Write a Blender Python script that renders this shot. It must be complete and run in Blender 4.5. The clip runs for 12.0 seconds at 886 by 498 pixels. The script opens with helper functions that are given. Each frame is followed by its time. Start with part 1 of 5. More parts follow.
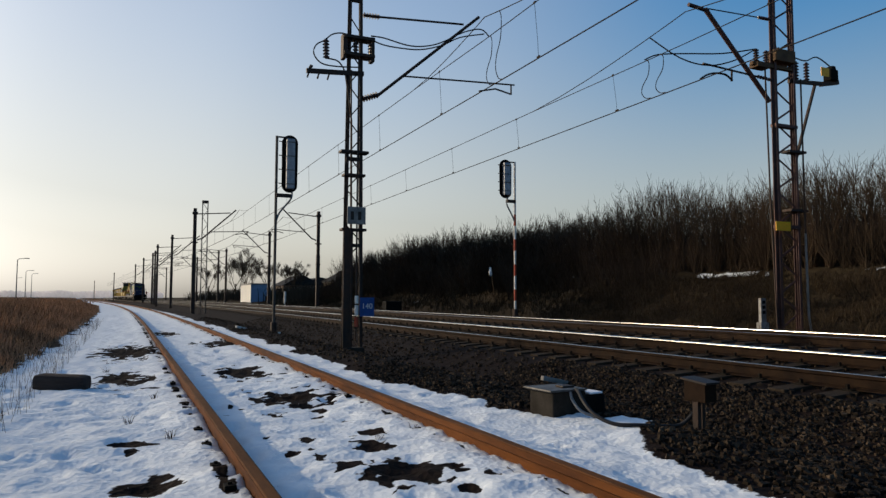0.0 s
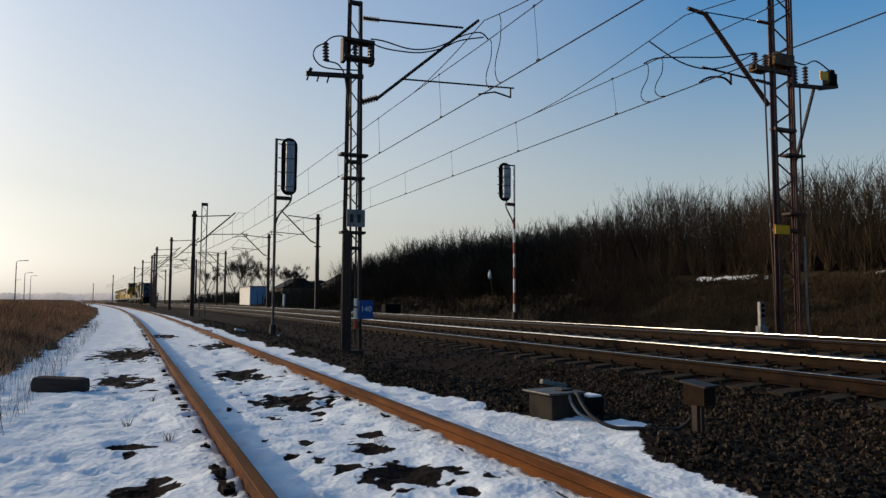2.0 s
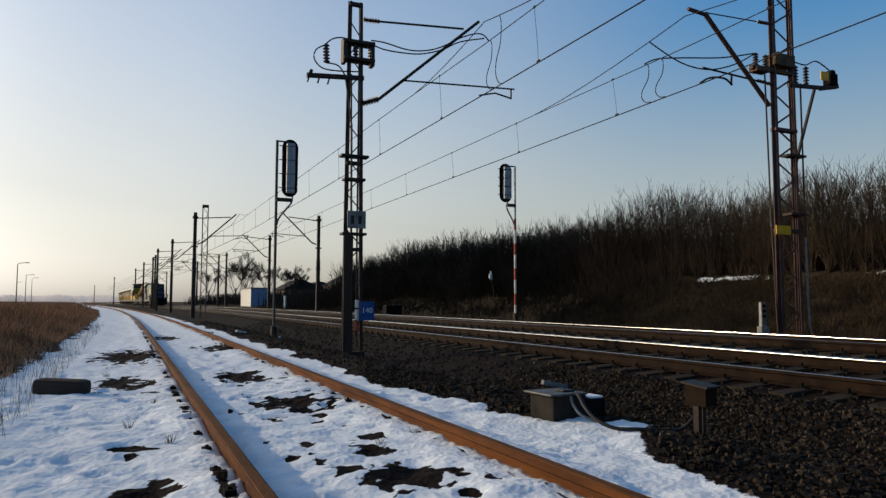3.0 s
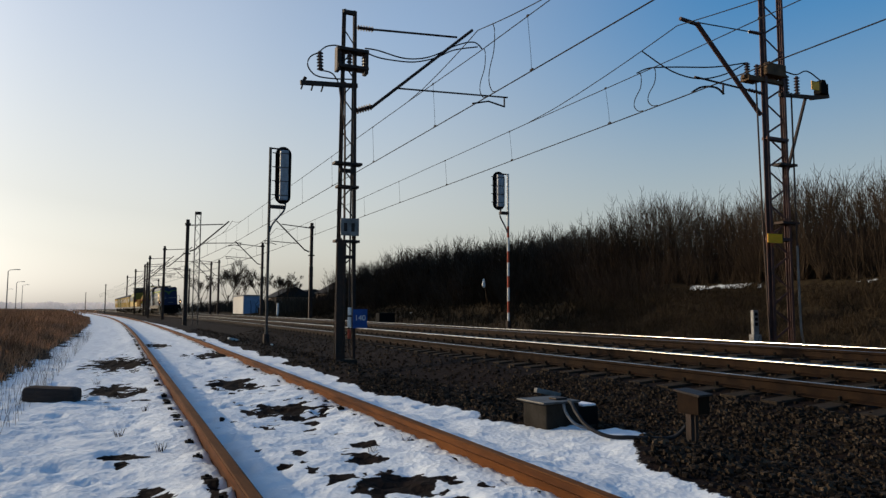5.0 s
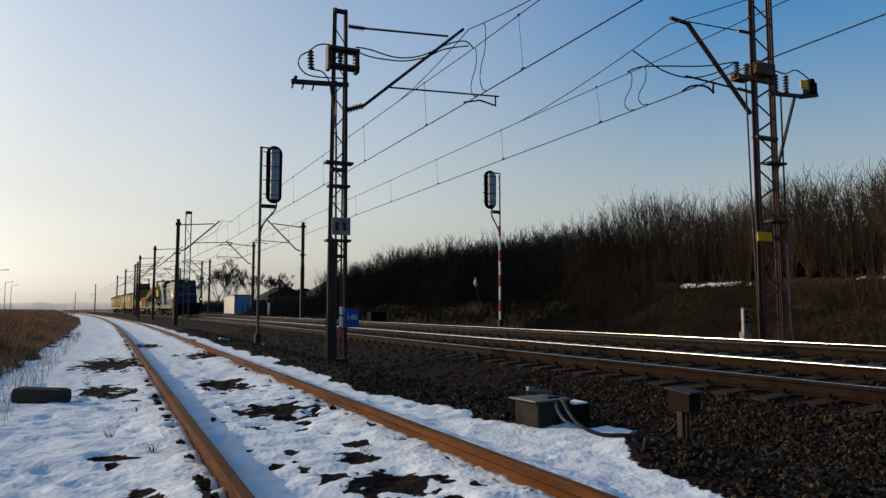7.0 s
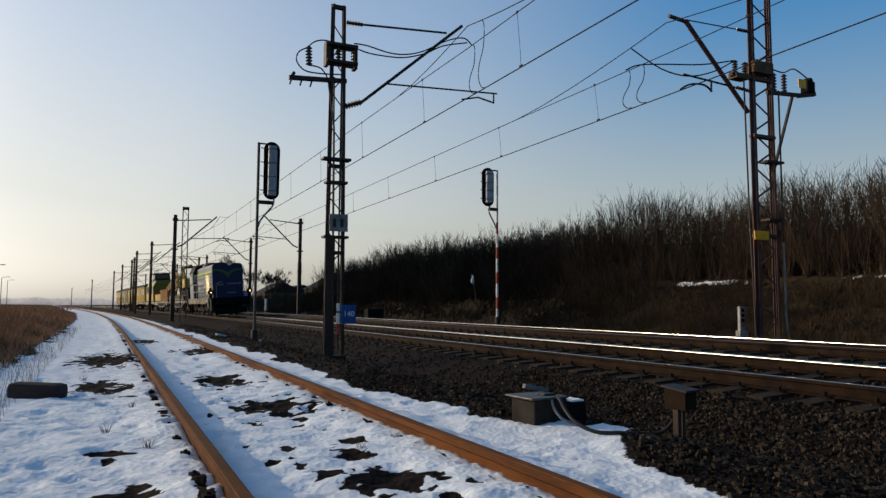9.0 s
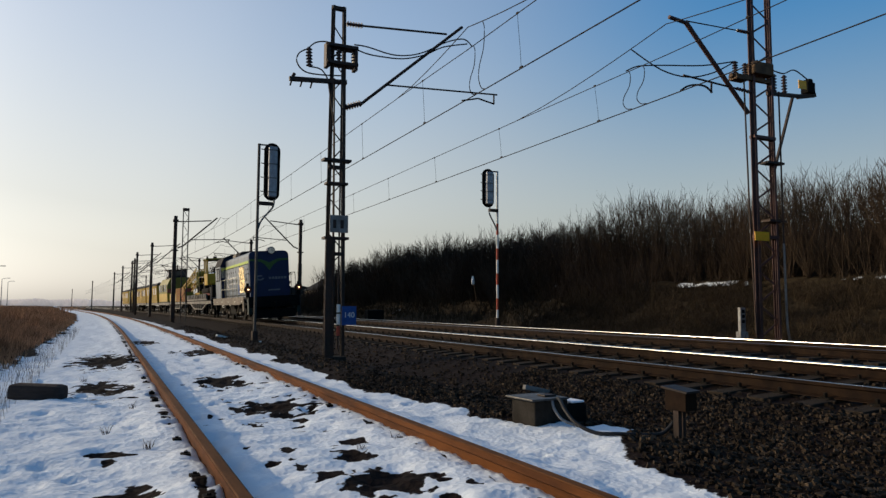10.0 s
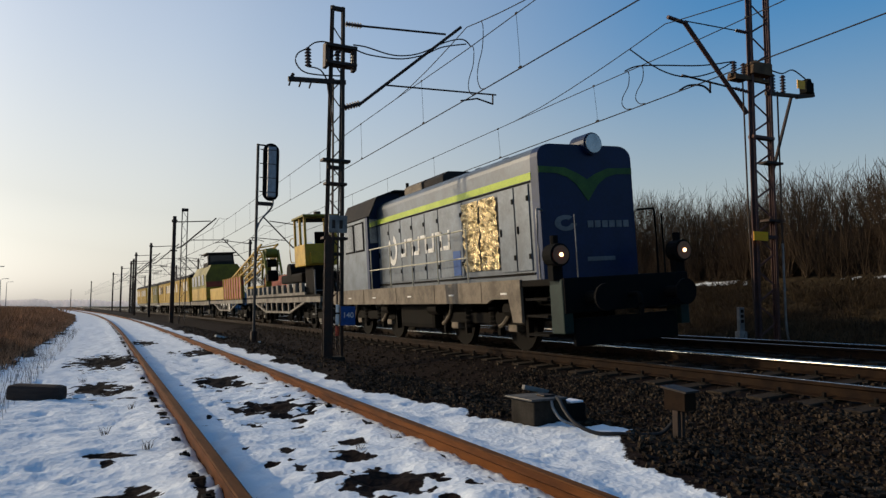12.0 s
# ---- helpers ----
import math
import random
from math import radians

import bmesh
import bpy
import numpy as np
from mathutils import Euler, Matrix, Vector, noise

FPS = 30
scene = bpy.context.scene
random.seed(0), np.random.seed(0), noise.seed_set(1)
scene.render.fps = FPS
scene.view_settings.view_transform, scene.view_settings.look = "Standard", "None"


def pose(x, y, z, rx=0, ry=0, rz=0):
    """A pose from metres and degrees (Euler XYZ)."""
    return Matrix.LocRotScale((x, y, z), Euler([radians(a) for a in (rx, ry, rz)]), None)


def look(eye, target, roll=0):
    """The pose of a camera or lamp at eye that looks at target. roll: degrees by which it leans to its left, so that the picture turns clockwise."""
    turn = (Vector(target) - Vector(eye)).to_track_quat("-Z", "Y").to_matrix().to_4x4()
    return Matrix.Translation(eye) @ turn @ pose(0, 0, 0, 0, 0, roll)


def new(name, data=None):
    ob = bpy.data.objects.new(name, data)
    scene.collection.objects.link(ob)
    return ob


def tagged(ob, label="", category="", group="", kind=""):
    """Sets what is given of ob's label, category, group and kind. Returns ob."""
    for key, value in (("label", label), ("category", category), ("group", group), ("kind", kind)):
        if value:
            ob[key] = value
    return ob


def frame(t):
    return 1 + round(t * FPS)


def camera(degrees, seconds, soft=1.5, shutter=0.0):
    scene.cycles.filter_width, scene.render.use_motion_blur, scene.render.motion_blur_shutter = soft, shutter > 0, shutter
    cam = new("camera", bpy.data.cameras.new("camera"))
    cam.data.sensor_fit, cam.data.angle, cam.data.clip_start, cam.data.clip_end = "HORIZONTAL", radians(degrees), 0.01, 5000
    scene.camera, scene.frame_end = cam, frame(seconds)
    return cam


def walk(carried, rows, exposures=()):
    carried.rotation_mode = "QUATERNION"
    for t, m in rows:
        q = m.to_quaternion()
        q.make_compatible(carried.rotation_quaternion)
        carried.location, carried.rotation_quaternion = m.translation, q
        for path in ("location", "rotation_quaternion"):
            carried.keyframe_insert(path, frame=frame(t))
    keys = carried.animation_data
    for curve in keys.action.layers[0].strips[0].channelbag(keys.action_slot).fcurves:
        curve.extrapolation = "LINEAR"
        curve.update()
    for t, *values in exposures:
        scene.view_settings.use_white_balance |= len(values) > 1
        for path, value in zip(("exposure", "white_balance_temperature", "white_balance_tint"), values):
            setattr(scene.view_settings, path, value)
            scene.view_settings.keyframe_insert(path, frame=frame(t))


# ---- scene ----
cam = camera(63.6, 12.0, soft=1.4)
walk(cam, [
    (0.0, pose(0, 0, 0.99, 93.938, -0.147, -23.895)),
    (0.5, pose(0, 0, 0.99, 94.061, -0.082, -23.952)),
    (1.0, pose(0, 0, 0.99, 94.290, -0.071, -23.889)),
    (1.5, pose(0, 0, 0.99, 94.224, -0.185, -23.927)),
    (2.0, pose(0, 0, 0.99, 94.169, -0.242, -23.960)),
    (2.5, pose(0, 0, 0.99, 94.333, -0.208, -23.882)),
    (3.0, pose(0, 0, 0.99, 94.265, -0.112, -23.879)),
    (5.0, pose(0, 0, 0.99, 94.876, -0.190, -24.435)),
    (5.5, pose(0, 0, 0.99, 94.992, -0.016, -24.530)),
    (6.0, pose(0, 0, 0.99, 94.880, -0.000, -24.776)),
    (6.5, pose(0, 0, 0.99, 94.794, -0.080, -24.999)),
    (7.0, pose(0, 0, 0.99, 94.796, 0.023, -25.092)),
    (9.0, pose(0, 0, 0.99, 94.561, -0.252, -25.327)),
    (9.5, pose(0, 0, 0.99, 94.537, -0.269, -25.315)),
    (10.0, pose(0, 0, 0.99, 94.648, -0.234, -25.304)),
    (10.5, pose(0, 0, 0.99, 94.554, -0.297, -25.257)),
    (11.0, pose(0, 0, 0.99, 94.599, -0.285, -25.370)),
    (11.5, pose(0, 0, 0.99, 94.673, -0.170, -25.390)),
    (12.0, pose(0, 0, 0.99, 94.657, -0.179, -25.377)),
])

# ---- light ----
SUN_AZ, SUN_EL = radians(-46), radians(17)   # azimuth from +Y, to the left of the track
world = bpy.data.worlds.new("winter_sky")
scene.world = world
world.use_nodes = True
wn = world.node_tree.nodes
sky = wn.new("ShaderNodeTexSky")
sky.sky_type = "NISHITA"
sky.sun_disc = False
sky.sun_elevation = SUN_EL
sky.sun_rotation = SUN_AZ
sky.altitude = 100
sky.air_density = 1.0
sky.dust_density = 2.0
sky.ozone_density = 1.7
# winter haze: pale and even round the sun, a clearer blue away from it, colourless towards the horizon
sun_dir = Vector((math.sin(SUN_AZ) * math.cos(SUN_EL), math.cos(SUN_AZ) * math.cos(SUN_EL), math.sin(SUN_EL)))
wl = world.node_tree.links.new
where = wn.new("ShaderNodeTexCoord")
split = wn.new("ShaderNodeSeparateXYZ")
wl(where.outputs["Generated"], split.inputs[0])
toward = wn.new("ShaderNodeVectorMath")
toward.operation = "DOT_PRODUCT"
wl(where.outputs["Generated"], toward.inputs[0])
toward.inputs[1].default_value = sun_dir


def sky_ramp(source, low, high, stops, top=2.0):
    """A smooth factor along a direction's height or nearness to the sun; stops of (value, factor)."""
    span = wn.new("ShaderNodeMapRange")
    span.inputs["From Min"].default_value, span.inputs["From Max"].default_value = low, high
    wl(source, span.inputs["Value"])
    r = wn.new("ShaderNodeValToRGB")
    r.color_ramp.interpolation = "EASE"
    e = r.color_ramp.elements
    while len(e) < len(stops):
        e.new(0.5)
    for el, (v, f) in zip(e, stops):
        el.position, el.color = (v - low) / (high - low), (f / top, f / top, f / top, 1)
    wl(span.outputs[0], r.inputs[0])
    k = wn.new("ShaderNodeMath")
    k.operation = "MULTIPLY"
    k.inputs[1].default_value = top
    wl(r.outputs[0], k.inputs[0])
    return k.outputs[0]


def product(a, b):
    k = wn.new("ShaderNodeMath")
    k.operation = "MULTIPLY"
    wl(a, k.inputs[0])
    wl(b, k.inputs[1])
    return k.outputs[0]


haze = wn.new("ShaderNodeHueSaturation")
wl(sky.outputs[0], haze.inputs["Color"])
wl(product(sky_ramp(split.outputs["Z"], 0.0, 0.42, [(0.0, 0.30), (0.42, 1.28)]),
           sky_ramp(toward.outputs["Value"], -1.0, 1.0, [(-1.0, 1.3), (0.03, 1.14), (0.42, 0.76), (0.7, 0.58), (1.0, 0.5)])), haze.inputs["Saturation"])
wl(product(sky_ramp(split.outputs["Z"], 0.0, 0.42, [(0.0, 0.80), (0.12, 0.90), (0.42, 1.12)]),
           sky_ramp(toward.outputs["Value"], -1.0, 1.0, [(-1.0, 0.62), (0.03, 1.10), (0.42, 1.12), (0.62, 1.02), (0.8, 0.92), (1.0, 0.85)])), haze.inputs["Value"])
haze.inputs["Hue"].default_value = 0.499
warm = wn.new("ShaderNodeMix")
warm.data_type, warm.blend_type = "RGBA", "MULTIPLY"
warm.inputs["B"].default_value = (1.03, 1.0, 0.93, 1)
wl(sky_ramp(split.outputs["Z"], 0.0, 0.42, [(0.0, 1.0), (0.42, 0.0)], 1.0), warm.inputs["Factor"])
wl(haze.outputs[0], warm.inputs["A"])
wl(warm.outputs["Result"], wn["Background"].inputs[0])
wn["Background"].inputs[1].default_value = 0.15
sun = new("sun", bpy.data.lights.new("sun", "SUN"))
sun.data.energy = 2.65
sun.data.angle = radians(0.6)
sun.data.color = (1.0, 0.78, 0.50)
sun.matrix_world = look(sun_dir * 100, (0, 0, 0))
scene.view_settings.exposure = 0.0

# ---- materials ----


def mat(name, base, other=None, scale=8.0, rough=0.8, metal=0.0, bump=0.0, bump_scale=None, amount=1.0, streak=(1, 1, 1),
        spread=0.0, emit=None, thin=0.0):
    """A surface with two scales of variation: base colour, a second colour in blotches, fine grain, and relief."""
    m = bpy.data.materials.new(name)
    m.use_nodes = True
    nt, nodes, link = m.node_tree, m.node_tree.nodes, m.node_tree.links.new
    bsdf = nodes["Principled BSDF"]
    bsdf.inputs["Metallic"].default_value = metal
    bsdf.inputs["Specular IOR Level"].default_value = 0.5 if rough < 0.4 else (0.22 if rough < 0.75 else 0.08)
    tc = nodes.new("ShaderNodeTexCoord")
    mp = nodes.new("ShaderNodeMapping")
    mp.inputs["Scale"].default_value = streak
    link(tc.outputs["Object"], mp.inputs["Vector"])
    big = nodes.new("ShaderNodeTexNoise")
    big.inputs["Scale"].default_value = scale
    big.inputs["Detail"].default_value = 5
    big.inputs["Roughness"].default_value = 0.65
    link(mp.outputs[0], big.inputs["Vector"])
    fine = nodes.new("ShaderNodeTexNoise")
    fine.inputs["Scale"].default_value = scale * 9
    fine.inputs["Detail"].default_value = 4
    link(mp.outputs[0], fine.inputs["Vector"])
    ramp = nodes.new("ShaderNodeValToRGB")
    ramp.color_ramp.elements[0].position, ramp.color_ramp.elements[1].position = 0.38, 0.64
    ramp.color_ramp.elements[0].color = (*base, 1)
    ramp.color_ramp.elements[1].color = (*(other or [c * 0.72 for c in base]), 1)
    link(big.outputs[0], ramp.inputs[0])
    grain = nodes.new("ShaderNodeMapRange")
    grain.inputs["To Min"].default_value, grain.inputs["To Max"].default_value = 1 - 0.3 * amount, 1 + 0.3 * amount
    link(fine.outputs[0], grain.inputs["Value"])
    mul = nodes.new("ShaderNodeVectorMath")
    mul.operation = "SCALE"
    link(ramp.outputs[0], mul.inputs[0])
    if spread:
        info = nodes.new("ShaderNodeNewGeometry")
        vary = nodes.new("ShaderNodeMapRange")
        vary.inputs["To Min"].default_value, vary.inputs["To Max"].default_value = 1 - spread, 1 + spread
        link(info.outputs["Random Per Island"], vary.inputs["Value"])
        both = nodes.new("ShaderNodeMath")
        both.operation = "MULTIPLY"
        link(grain.outputs[0], both.inputs[0])
        link(vary.outputs[0], both.inputs[1])
        link(both.outputs[0], mul.inputs["Scale"])
    else:
        link(grain.outputs[0], mul.inputs["Scale"])
    link(mul.outputs[0], bsdf.inputs["Base Color"])
    rr = nodes.new("ShaderNodeMapRange")
    rr.inputs["To Min"].default_value, rr.inputs["To Max"].default_value = max(0.03, rough - 0.12), min(1, rough + 0.12)
    link(big.outputs[0], rr.inputs["Value"])
    link(rr.outputs[0], bsdf.inputs["Roughness"])
    if bump:
        bp = nodes.new("ShaderNodeBump")
        bp.inputs["Strength"].default_value = 0.6
        bp.inputs["Distance"].default_value = bump
        link(fine.outputs[0], bp.inputs["Height"])
        link(bp.outputs[0], bsdf.inputs["Normal"])
    if thin:
        glow, both_sides = nodes.new("ShaderNodeBsdfTranslucent"), nodes.new("ShaderNodeMixShader")
        link(mul.outputs[0], glow.inputs["Color"])
        both_sides.inputs[0].default_value = thin
        link(bsdf.outputs[0], both_sides.inputs[1])
        link(glow.outputs[0], both_sides.inputs[2])
        link(both_sides.outputs[0], nodes["Material Output"].inputs["Surface"])
    if emit:
        bsdf.inputs["Emission Color"].default_value = (*emit[0], 1)
        bsdf.inputs["Emission Strength"].default_value = emit[1]
    return m


RUST = mat("rusty_rail_steel", (0.125, 0.042, 0.009), (0.048, 0.018, 0.008), 6, 0.75, 0.0, 0.002, streak=(1, 0.15, 1))
RUST_DARK = mat("old_brown_rail_side", (0.021, 0.011, 0.0055), (0.009, 0.005, 0.0035), 4, 0.75, 0.1, 0.002)
RAIL_SHINE = mat("polished_rail_head", (0.62, 0.60, 0.56), (0.50, 0.48, 0.44), 3, 0.24, 1.0, 0.0002, amount=0.3)
STEEL = mat("weathered_dark_steel", (0.030, 0.025, 0.023), (0.055, 0.032, 0.023), 3, 0.6, 0.3, 0.001)
STEEL_RED = mat("rusty_painted_lattice", (0.10, 0.050, 0.042), (0.060, 0.036, 0.034), 3, 0.6, 0.2, 0.001)
GALV = mat("galvanised_grey_steel", (0.22, 0.22, 0.22), (0.13, 0.125, 0.12), 4, 0.5, 0.4, 0.001)
WIRE = mat("wire_copper_dark", (0.035, 0.030, 0.028), (0.025, 0.02, 0.018), 2, 0.8, 0.0)
PORCELAIN = mat("brown_porcelain", (0.06, 0.030, 0.022), (0.04, 0.02, 0.016), 6, 0.25)
CONCRETE = mat("grey_concrete", (0.26, 0.25, 0.235), (0.16, 0.15, 0.14), 4, 0.9, 0, 0.004)
SLEEPER = mat("weathered_sleeper", (0.038, 0.029, 0.021), (0.016, 0.012, 0.009), 5, 0.9, 0, 0.006, streak=(0.3, 2, 1))
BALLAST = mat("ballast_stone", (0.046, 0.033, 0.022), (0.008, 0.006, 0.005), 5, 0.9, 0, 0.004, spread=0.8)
WHITE_PAINT = mat("chipped_white_paint", (0.74, 0.73, 0.70), (0.52, 0.50, 0.46), 6, 0.6, 0, 0.001)
RED_PAINT = mat("faded_red_paint", (0.42, 0.065, 0.03), (0.26, 0.05, 0.03), 6, 0.6, 0, 0.001)
YELLOW_PLATE = mat("yellow_enamel", (0.85, 0.43, 0.02), (0.74, 0.35, 0.02), 5, 0.4)
BLUE_PLATE = mat("blue_enamel", (0.012, 0.07, 0.27), (0.01, 0.055, 0.20), 5, 0.4)
BLACK_PAINT = mat("matt_black_paint", (0.004, 0.004, 0.005), (0.007, 0.007, 0.006), 5, 0.85)
SIGNAL_GREY = mat("grey_signal_back", (0.34, 0.36, 0.39), (0.24, 0.25, 0.27), 5, 0.5, 0.2)
EARTH = mat("dark_earth_tufts", (0.050, 0.034, 0.024), (0.022, 0.016, 0.012), 9, 0.95, 0, 0.02)
STRAW = mat("dry_winter_grass", (0.54, 0.37, 0.23), (0.31, 0.21, 0.13), 0.4, 0.9, spread=0.5, thin=0.5)
TWIG = mat("bare_thicket_twigs", (0.066, 0.045, 0.029), (0.034, 0.024, 0.016), 0.3, 0.9, spread=0.3)
WEED = mat("dead_brown_weeds", (0.062, 0.043, 0.024), (0.022, 0.016, 0.010), 0.5, 0.95, spread=0.6)
POST_GREY = mat("dirty_signal_post", (0.10, 0.090, 0.080), (0.055, 0.046, 0.040), 3, 0.7, 0.1)
WOOD_OLD = mat("tarred_old_wood", (0.062, 0.047, 0.040), (0.036, 0.028, 0.025), 4, 0.85, 0, 0.006, streak=(0.4, 3, 3))
RUBBER = mat("black_cable_rubber", (0.012, 0.012, 0.013), (0.022, 0.020, 0.020), 5, 0.6)
SNOW_BIT = mat("crusted_snow", (0.80, 0.82, 0.86), (0.70, 0.72, 0.78), 7, 0.7, 0, 0.006, amount=0.3)
PLASTIC = mat("white_plastic_film", (0.78, 0.78, 0.76), (0.62, 0.62, 0.6), 6, 0.4)
LOCO_NAVY = mat("navy_loco_paint", (0.0035, 0.016, 0.062), (0.005, 0.016, 0.048), 2, 0.42, 0, 0.0)
LOCO_GREY = mat("dusty_pale_blue_paint", (0.105, 0.132, 0.158), (0.055, 0.069, 0.084), 2, 0.36, 0, 0.001)
LOCO_LIME = mat("lime_stripe_paint", (0.40, 0.50, 0.03), (0.33, 0.42, 0.035), 3, 0.42)
LOCO_BEIGE = mat("dusty_beige_frame", (0.185, 0.15, 0.112), (0.10, 0.082, 0.062), 2.5, 0.7, 0, 0.002)
LOCO_DARK = mat("sooty_underframe", (0.005, 0.0045, 0.004), (0.011, 0.009, 0.007), 3, 0.85, 0, 0.003)
LOCO_GREEN = mat("dark_green_step_panel", (0.006, 0.022, 0.018), (0.006, 0.016, 0.014), 3, 0.6)
GOLD_FOIL = mat("crumpled_gold_louvre_cover", (0.82, 0.70, 0.44), (0.45, 0.34, 0.17), 9, 0.28, 0.85, 0.02)
GLASS_DARK = mat("dark_cab_glass", (0.02, 0.025, 0.03), (0.025, 0.03, 0.035), 2, 0.06)
LAMP_GLASS = mat("silver_headlamp_glass", (0.36, 0.38, 0.41), (0.24, 0.26, 0.29), 5, 0.12, 0.8)
LAMP_LIT = mat("lit_lamp", (0.9, 0.75, 0.5), None, 5, 0.3, emit=((1.0, 0.62, 0.28), 6.0))
YELLOW_WORKS = mat("works_yellow_paint", (0.46, 0.29, 0.022), (0.33, 0.20, 0.025), 1.5, 0.5, 0, 0.001)
YELLOW_GREEN = mat("olive_yellow_paint", (0.20, 0.17, 0.020), (0.13, 0.11, 0.02), 1.5, 0.55, 0, 0.001)
RED_WORKS = mat("works_red_paint", (0.36, 0.07, 0.035), (0.22, 0.05, 0.03), 3, 0.55)
WAGON_GREY = mat("pale_grey_wagon_frame", (0.20, 0.18, 0.15), (0.085, 0.075, 0.062), 2, 0.7, 0, 0.002)
ROOF_DARK = mat("sooty_roof", (0.022, 0.021, 0.022), (0.038, 0.034, 0.032), 2, 0.8)
STAINED = mat("stained_dark_concrete", (0.032, 0.028, 0.023), (0.018, 0.015, 0.012), 4, 0.9, 0, 0.004)
# aerial haze is put into this pale base colour and its glow
HAZED_WOOD = mat("hazed_glowing_woods", (0.80, 0.75, 0.72), (0.68, 0.64, 0.62), 0.02, 0.95, thin=0.5, emit=((1.0, 0.95, 0.91), 0.28))
BRICK = mat("far_house_wall", (0.22, 0.17, 0.14), (0.16, 0.13, 0.11), 1, 0.9)
SIDING_HEAD = mat("dull_rusted_rail_head", (0.13, 0.052, 0.017), (0.070, 0.032, 0.014), 6, 0.82, 0.0, 0.001, streak=(1, 0.2, 1))
HOOD_BODY = mat("dusty_blue_grey_paint", (0.076, 0.095, 0.115), (0.046, 0.058, 0.072), 2, 0.36)
PALE_RAIL = mat("pale_yellow_rail_paint", (0.52, 0.49, 0.38), (0.38, 0.35, 0.27), 6, 0.5)
BLUE_HUT = mat("blue_hut_paint", (0.16, 0.26, 0.40), (0.12, 0.20, 0.31), 1, 0.6)

# ---- mesh helpers ----


def tube(bm, p, q, r, n=8, r2=None):
    p, q = Vector(p), Vector(q)
    d = q - p
    m = Matrix.Translation((p + q) / 2) @ d.to_track_quat("Z", "Y").to_matrix().to_4x4()
    bmesh.ops.create_cone(bm, cap_ends=True, segments=n, radius1=r, radius2=r if r2 is None else r2, depth=d.length, matrix=m)


def box(bm, x0, x1, y0, y1, z0, z1, bevel=0.0):
    made = bmesh.ops.create_cube(bm, size=1, matrix=Matrix.LocRotScale(((x0 + x1) / 2, (y0 + y1) / 2, (z0 + z1) / 2), None, (x1 - x0, y1 - y0, z1 - z0)))
    if bevel:
        edges = list({e for v in made["verts"] for e in v.link_edges})
        bmesh.ops.bevel(bm, geom=edges, offset=bevel, segments=2, affect="EDGES", profile=0.6)


def beam(bm, p, q, w, h, up=(0, 0, 1)):
    """A rectangular bar from p to q, w wide and h deep."""
    p, q = Vector(p), Vector(q)
    d = (q - p).normalized()
    side = d.cross(Vector(up))
    side = side.normalized() if side.length > 1e-4 else Vector((1, 0, 0))
    top = side.cross(d)
    vs = [bm.verts.new(c + side * a * w / 2 + top * b * h / 2) for c in (p, q) for a, b in ((-1, -1), (1, -1), (1, 1), (-1, 1))]
    for f in ((0, 1, 2, 3), (7, 6, 5, 4), (0, 4, 5, 1), (1, 5, 6, 2), (2, 6, 7, 3), (3, 7, 4, 0)):
        bm.faces.new([vs[i] for i in f])


def rounded(points):
    """The same run with four short steps a span, so that a cable hangs in a smooth curve."""
    ends = [points[0]] + points + [points[-1]]
    out = []
    for a, b, c, d in zip(ends, ends[1:], ends[2:], ends[3:]):
        for t in (0.0, 0.25, 0.5, 0.75):
            out.append(0.5 * (2 * b + (c - a) * t + (2 * a - 5 * b + 4 * c - d) * t * t + (3 * b - a - 3 * c + d) * t ** 3))
    return out + [points[-1]]


def line(bm, points, r, n=6):
    """A bent rod or wire through the points, as one skin."""
    points = [Vector(p) for p in points]
    if 3 < len(points) < 10:
        points = rounded(points)
    rings = []
    for i, p in enumerate(points):
        d = (points[min(i + 1, len(points) - 1)] - points[max(i - 1, 0)]).normalized()
        a = d.cross(Vector((0, 0, 1)))
        a = a.normalized() if a.length > 1e-3 else Vector((1, 0, 0))
        b = d.cross(a)
        rings.append([bm.verts.new(p + (a * math.cos(k * math.tau / n) + b * math.sin(k * math.tau / n)) * r) for k in range(n)])
    for s, e in zip(rings, rings[1:]):
        for k in range(n):
            bm.faces.new((s[k], s[(k + 1) % n], e[(k + 1) % n], e[k]))
    bm.faces.new(rings[0][::-1])
    bm.faces.new(rings[-1])


def prism(bm, outline, y0, y1):
    """An outline of (x, z) points drawn from y0 to y1."""
    a = [bm.verts.new((x, y0, z)) for x, z in outline]
    b = [bm.verts.new((x, y1, z)) for x, z in outline]
    n = len(outline)
    for i in range(n):
        bm.faces.new((a[i], a[(i + 1) % n], b[(i + 1) % n], b[i]))
    bm.faces.new(a[::-1])
    bm.faces.new(b)


def side_prism(bm, outline, x0, x1):
    """An outline of (y, z) points drawn from x0 to x1."""
    a = [bm.verts.new((x0, y, z)) for y, z in outline]
    b = [bm.verts.new((x1, y, z)) for y, z in outline]
    n = len(outline)
    for i in range(n):
        bm.faces.new((a[i], a[(i + 1) % n], b[(i + 1) % n], b[i]))
    bm.faces.new(a[::-1])
    bm.faces.new(b)


def to_mesh(bm, material, name, smooth=False):
    bmesh.ops.recalc_face_normals(bm, faces=bm.faces)
    me = bpy.data.meshes.new(name)
    bm.to_mesh(me)
    bm.free()
    if smooth:
        for p in me.polygons:
            p.use_smooth = True
    me.materials.append(material)
    return me


def part(name, bm, material, parent, label="", smooth=False):
    ob = new(name, bm if isinstance(bm, bpy.types.Mesh) else to_mesh(bm, material, name, smooth))
    ob.parent = parent
    if label:
        ob["label"] = label
    return ob


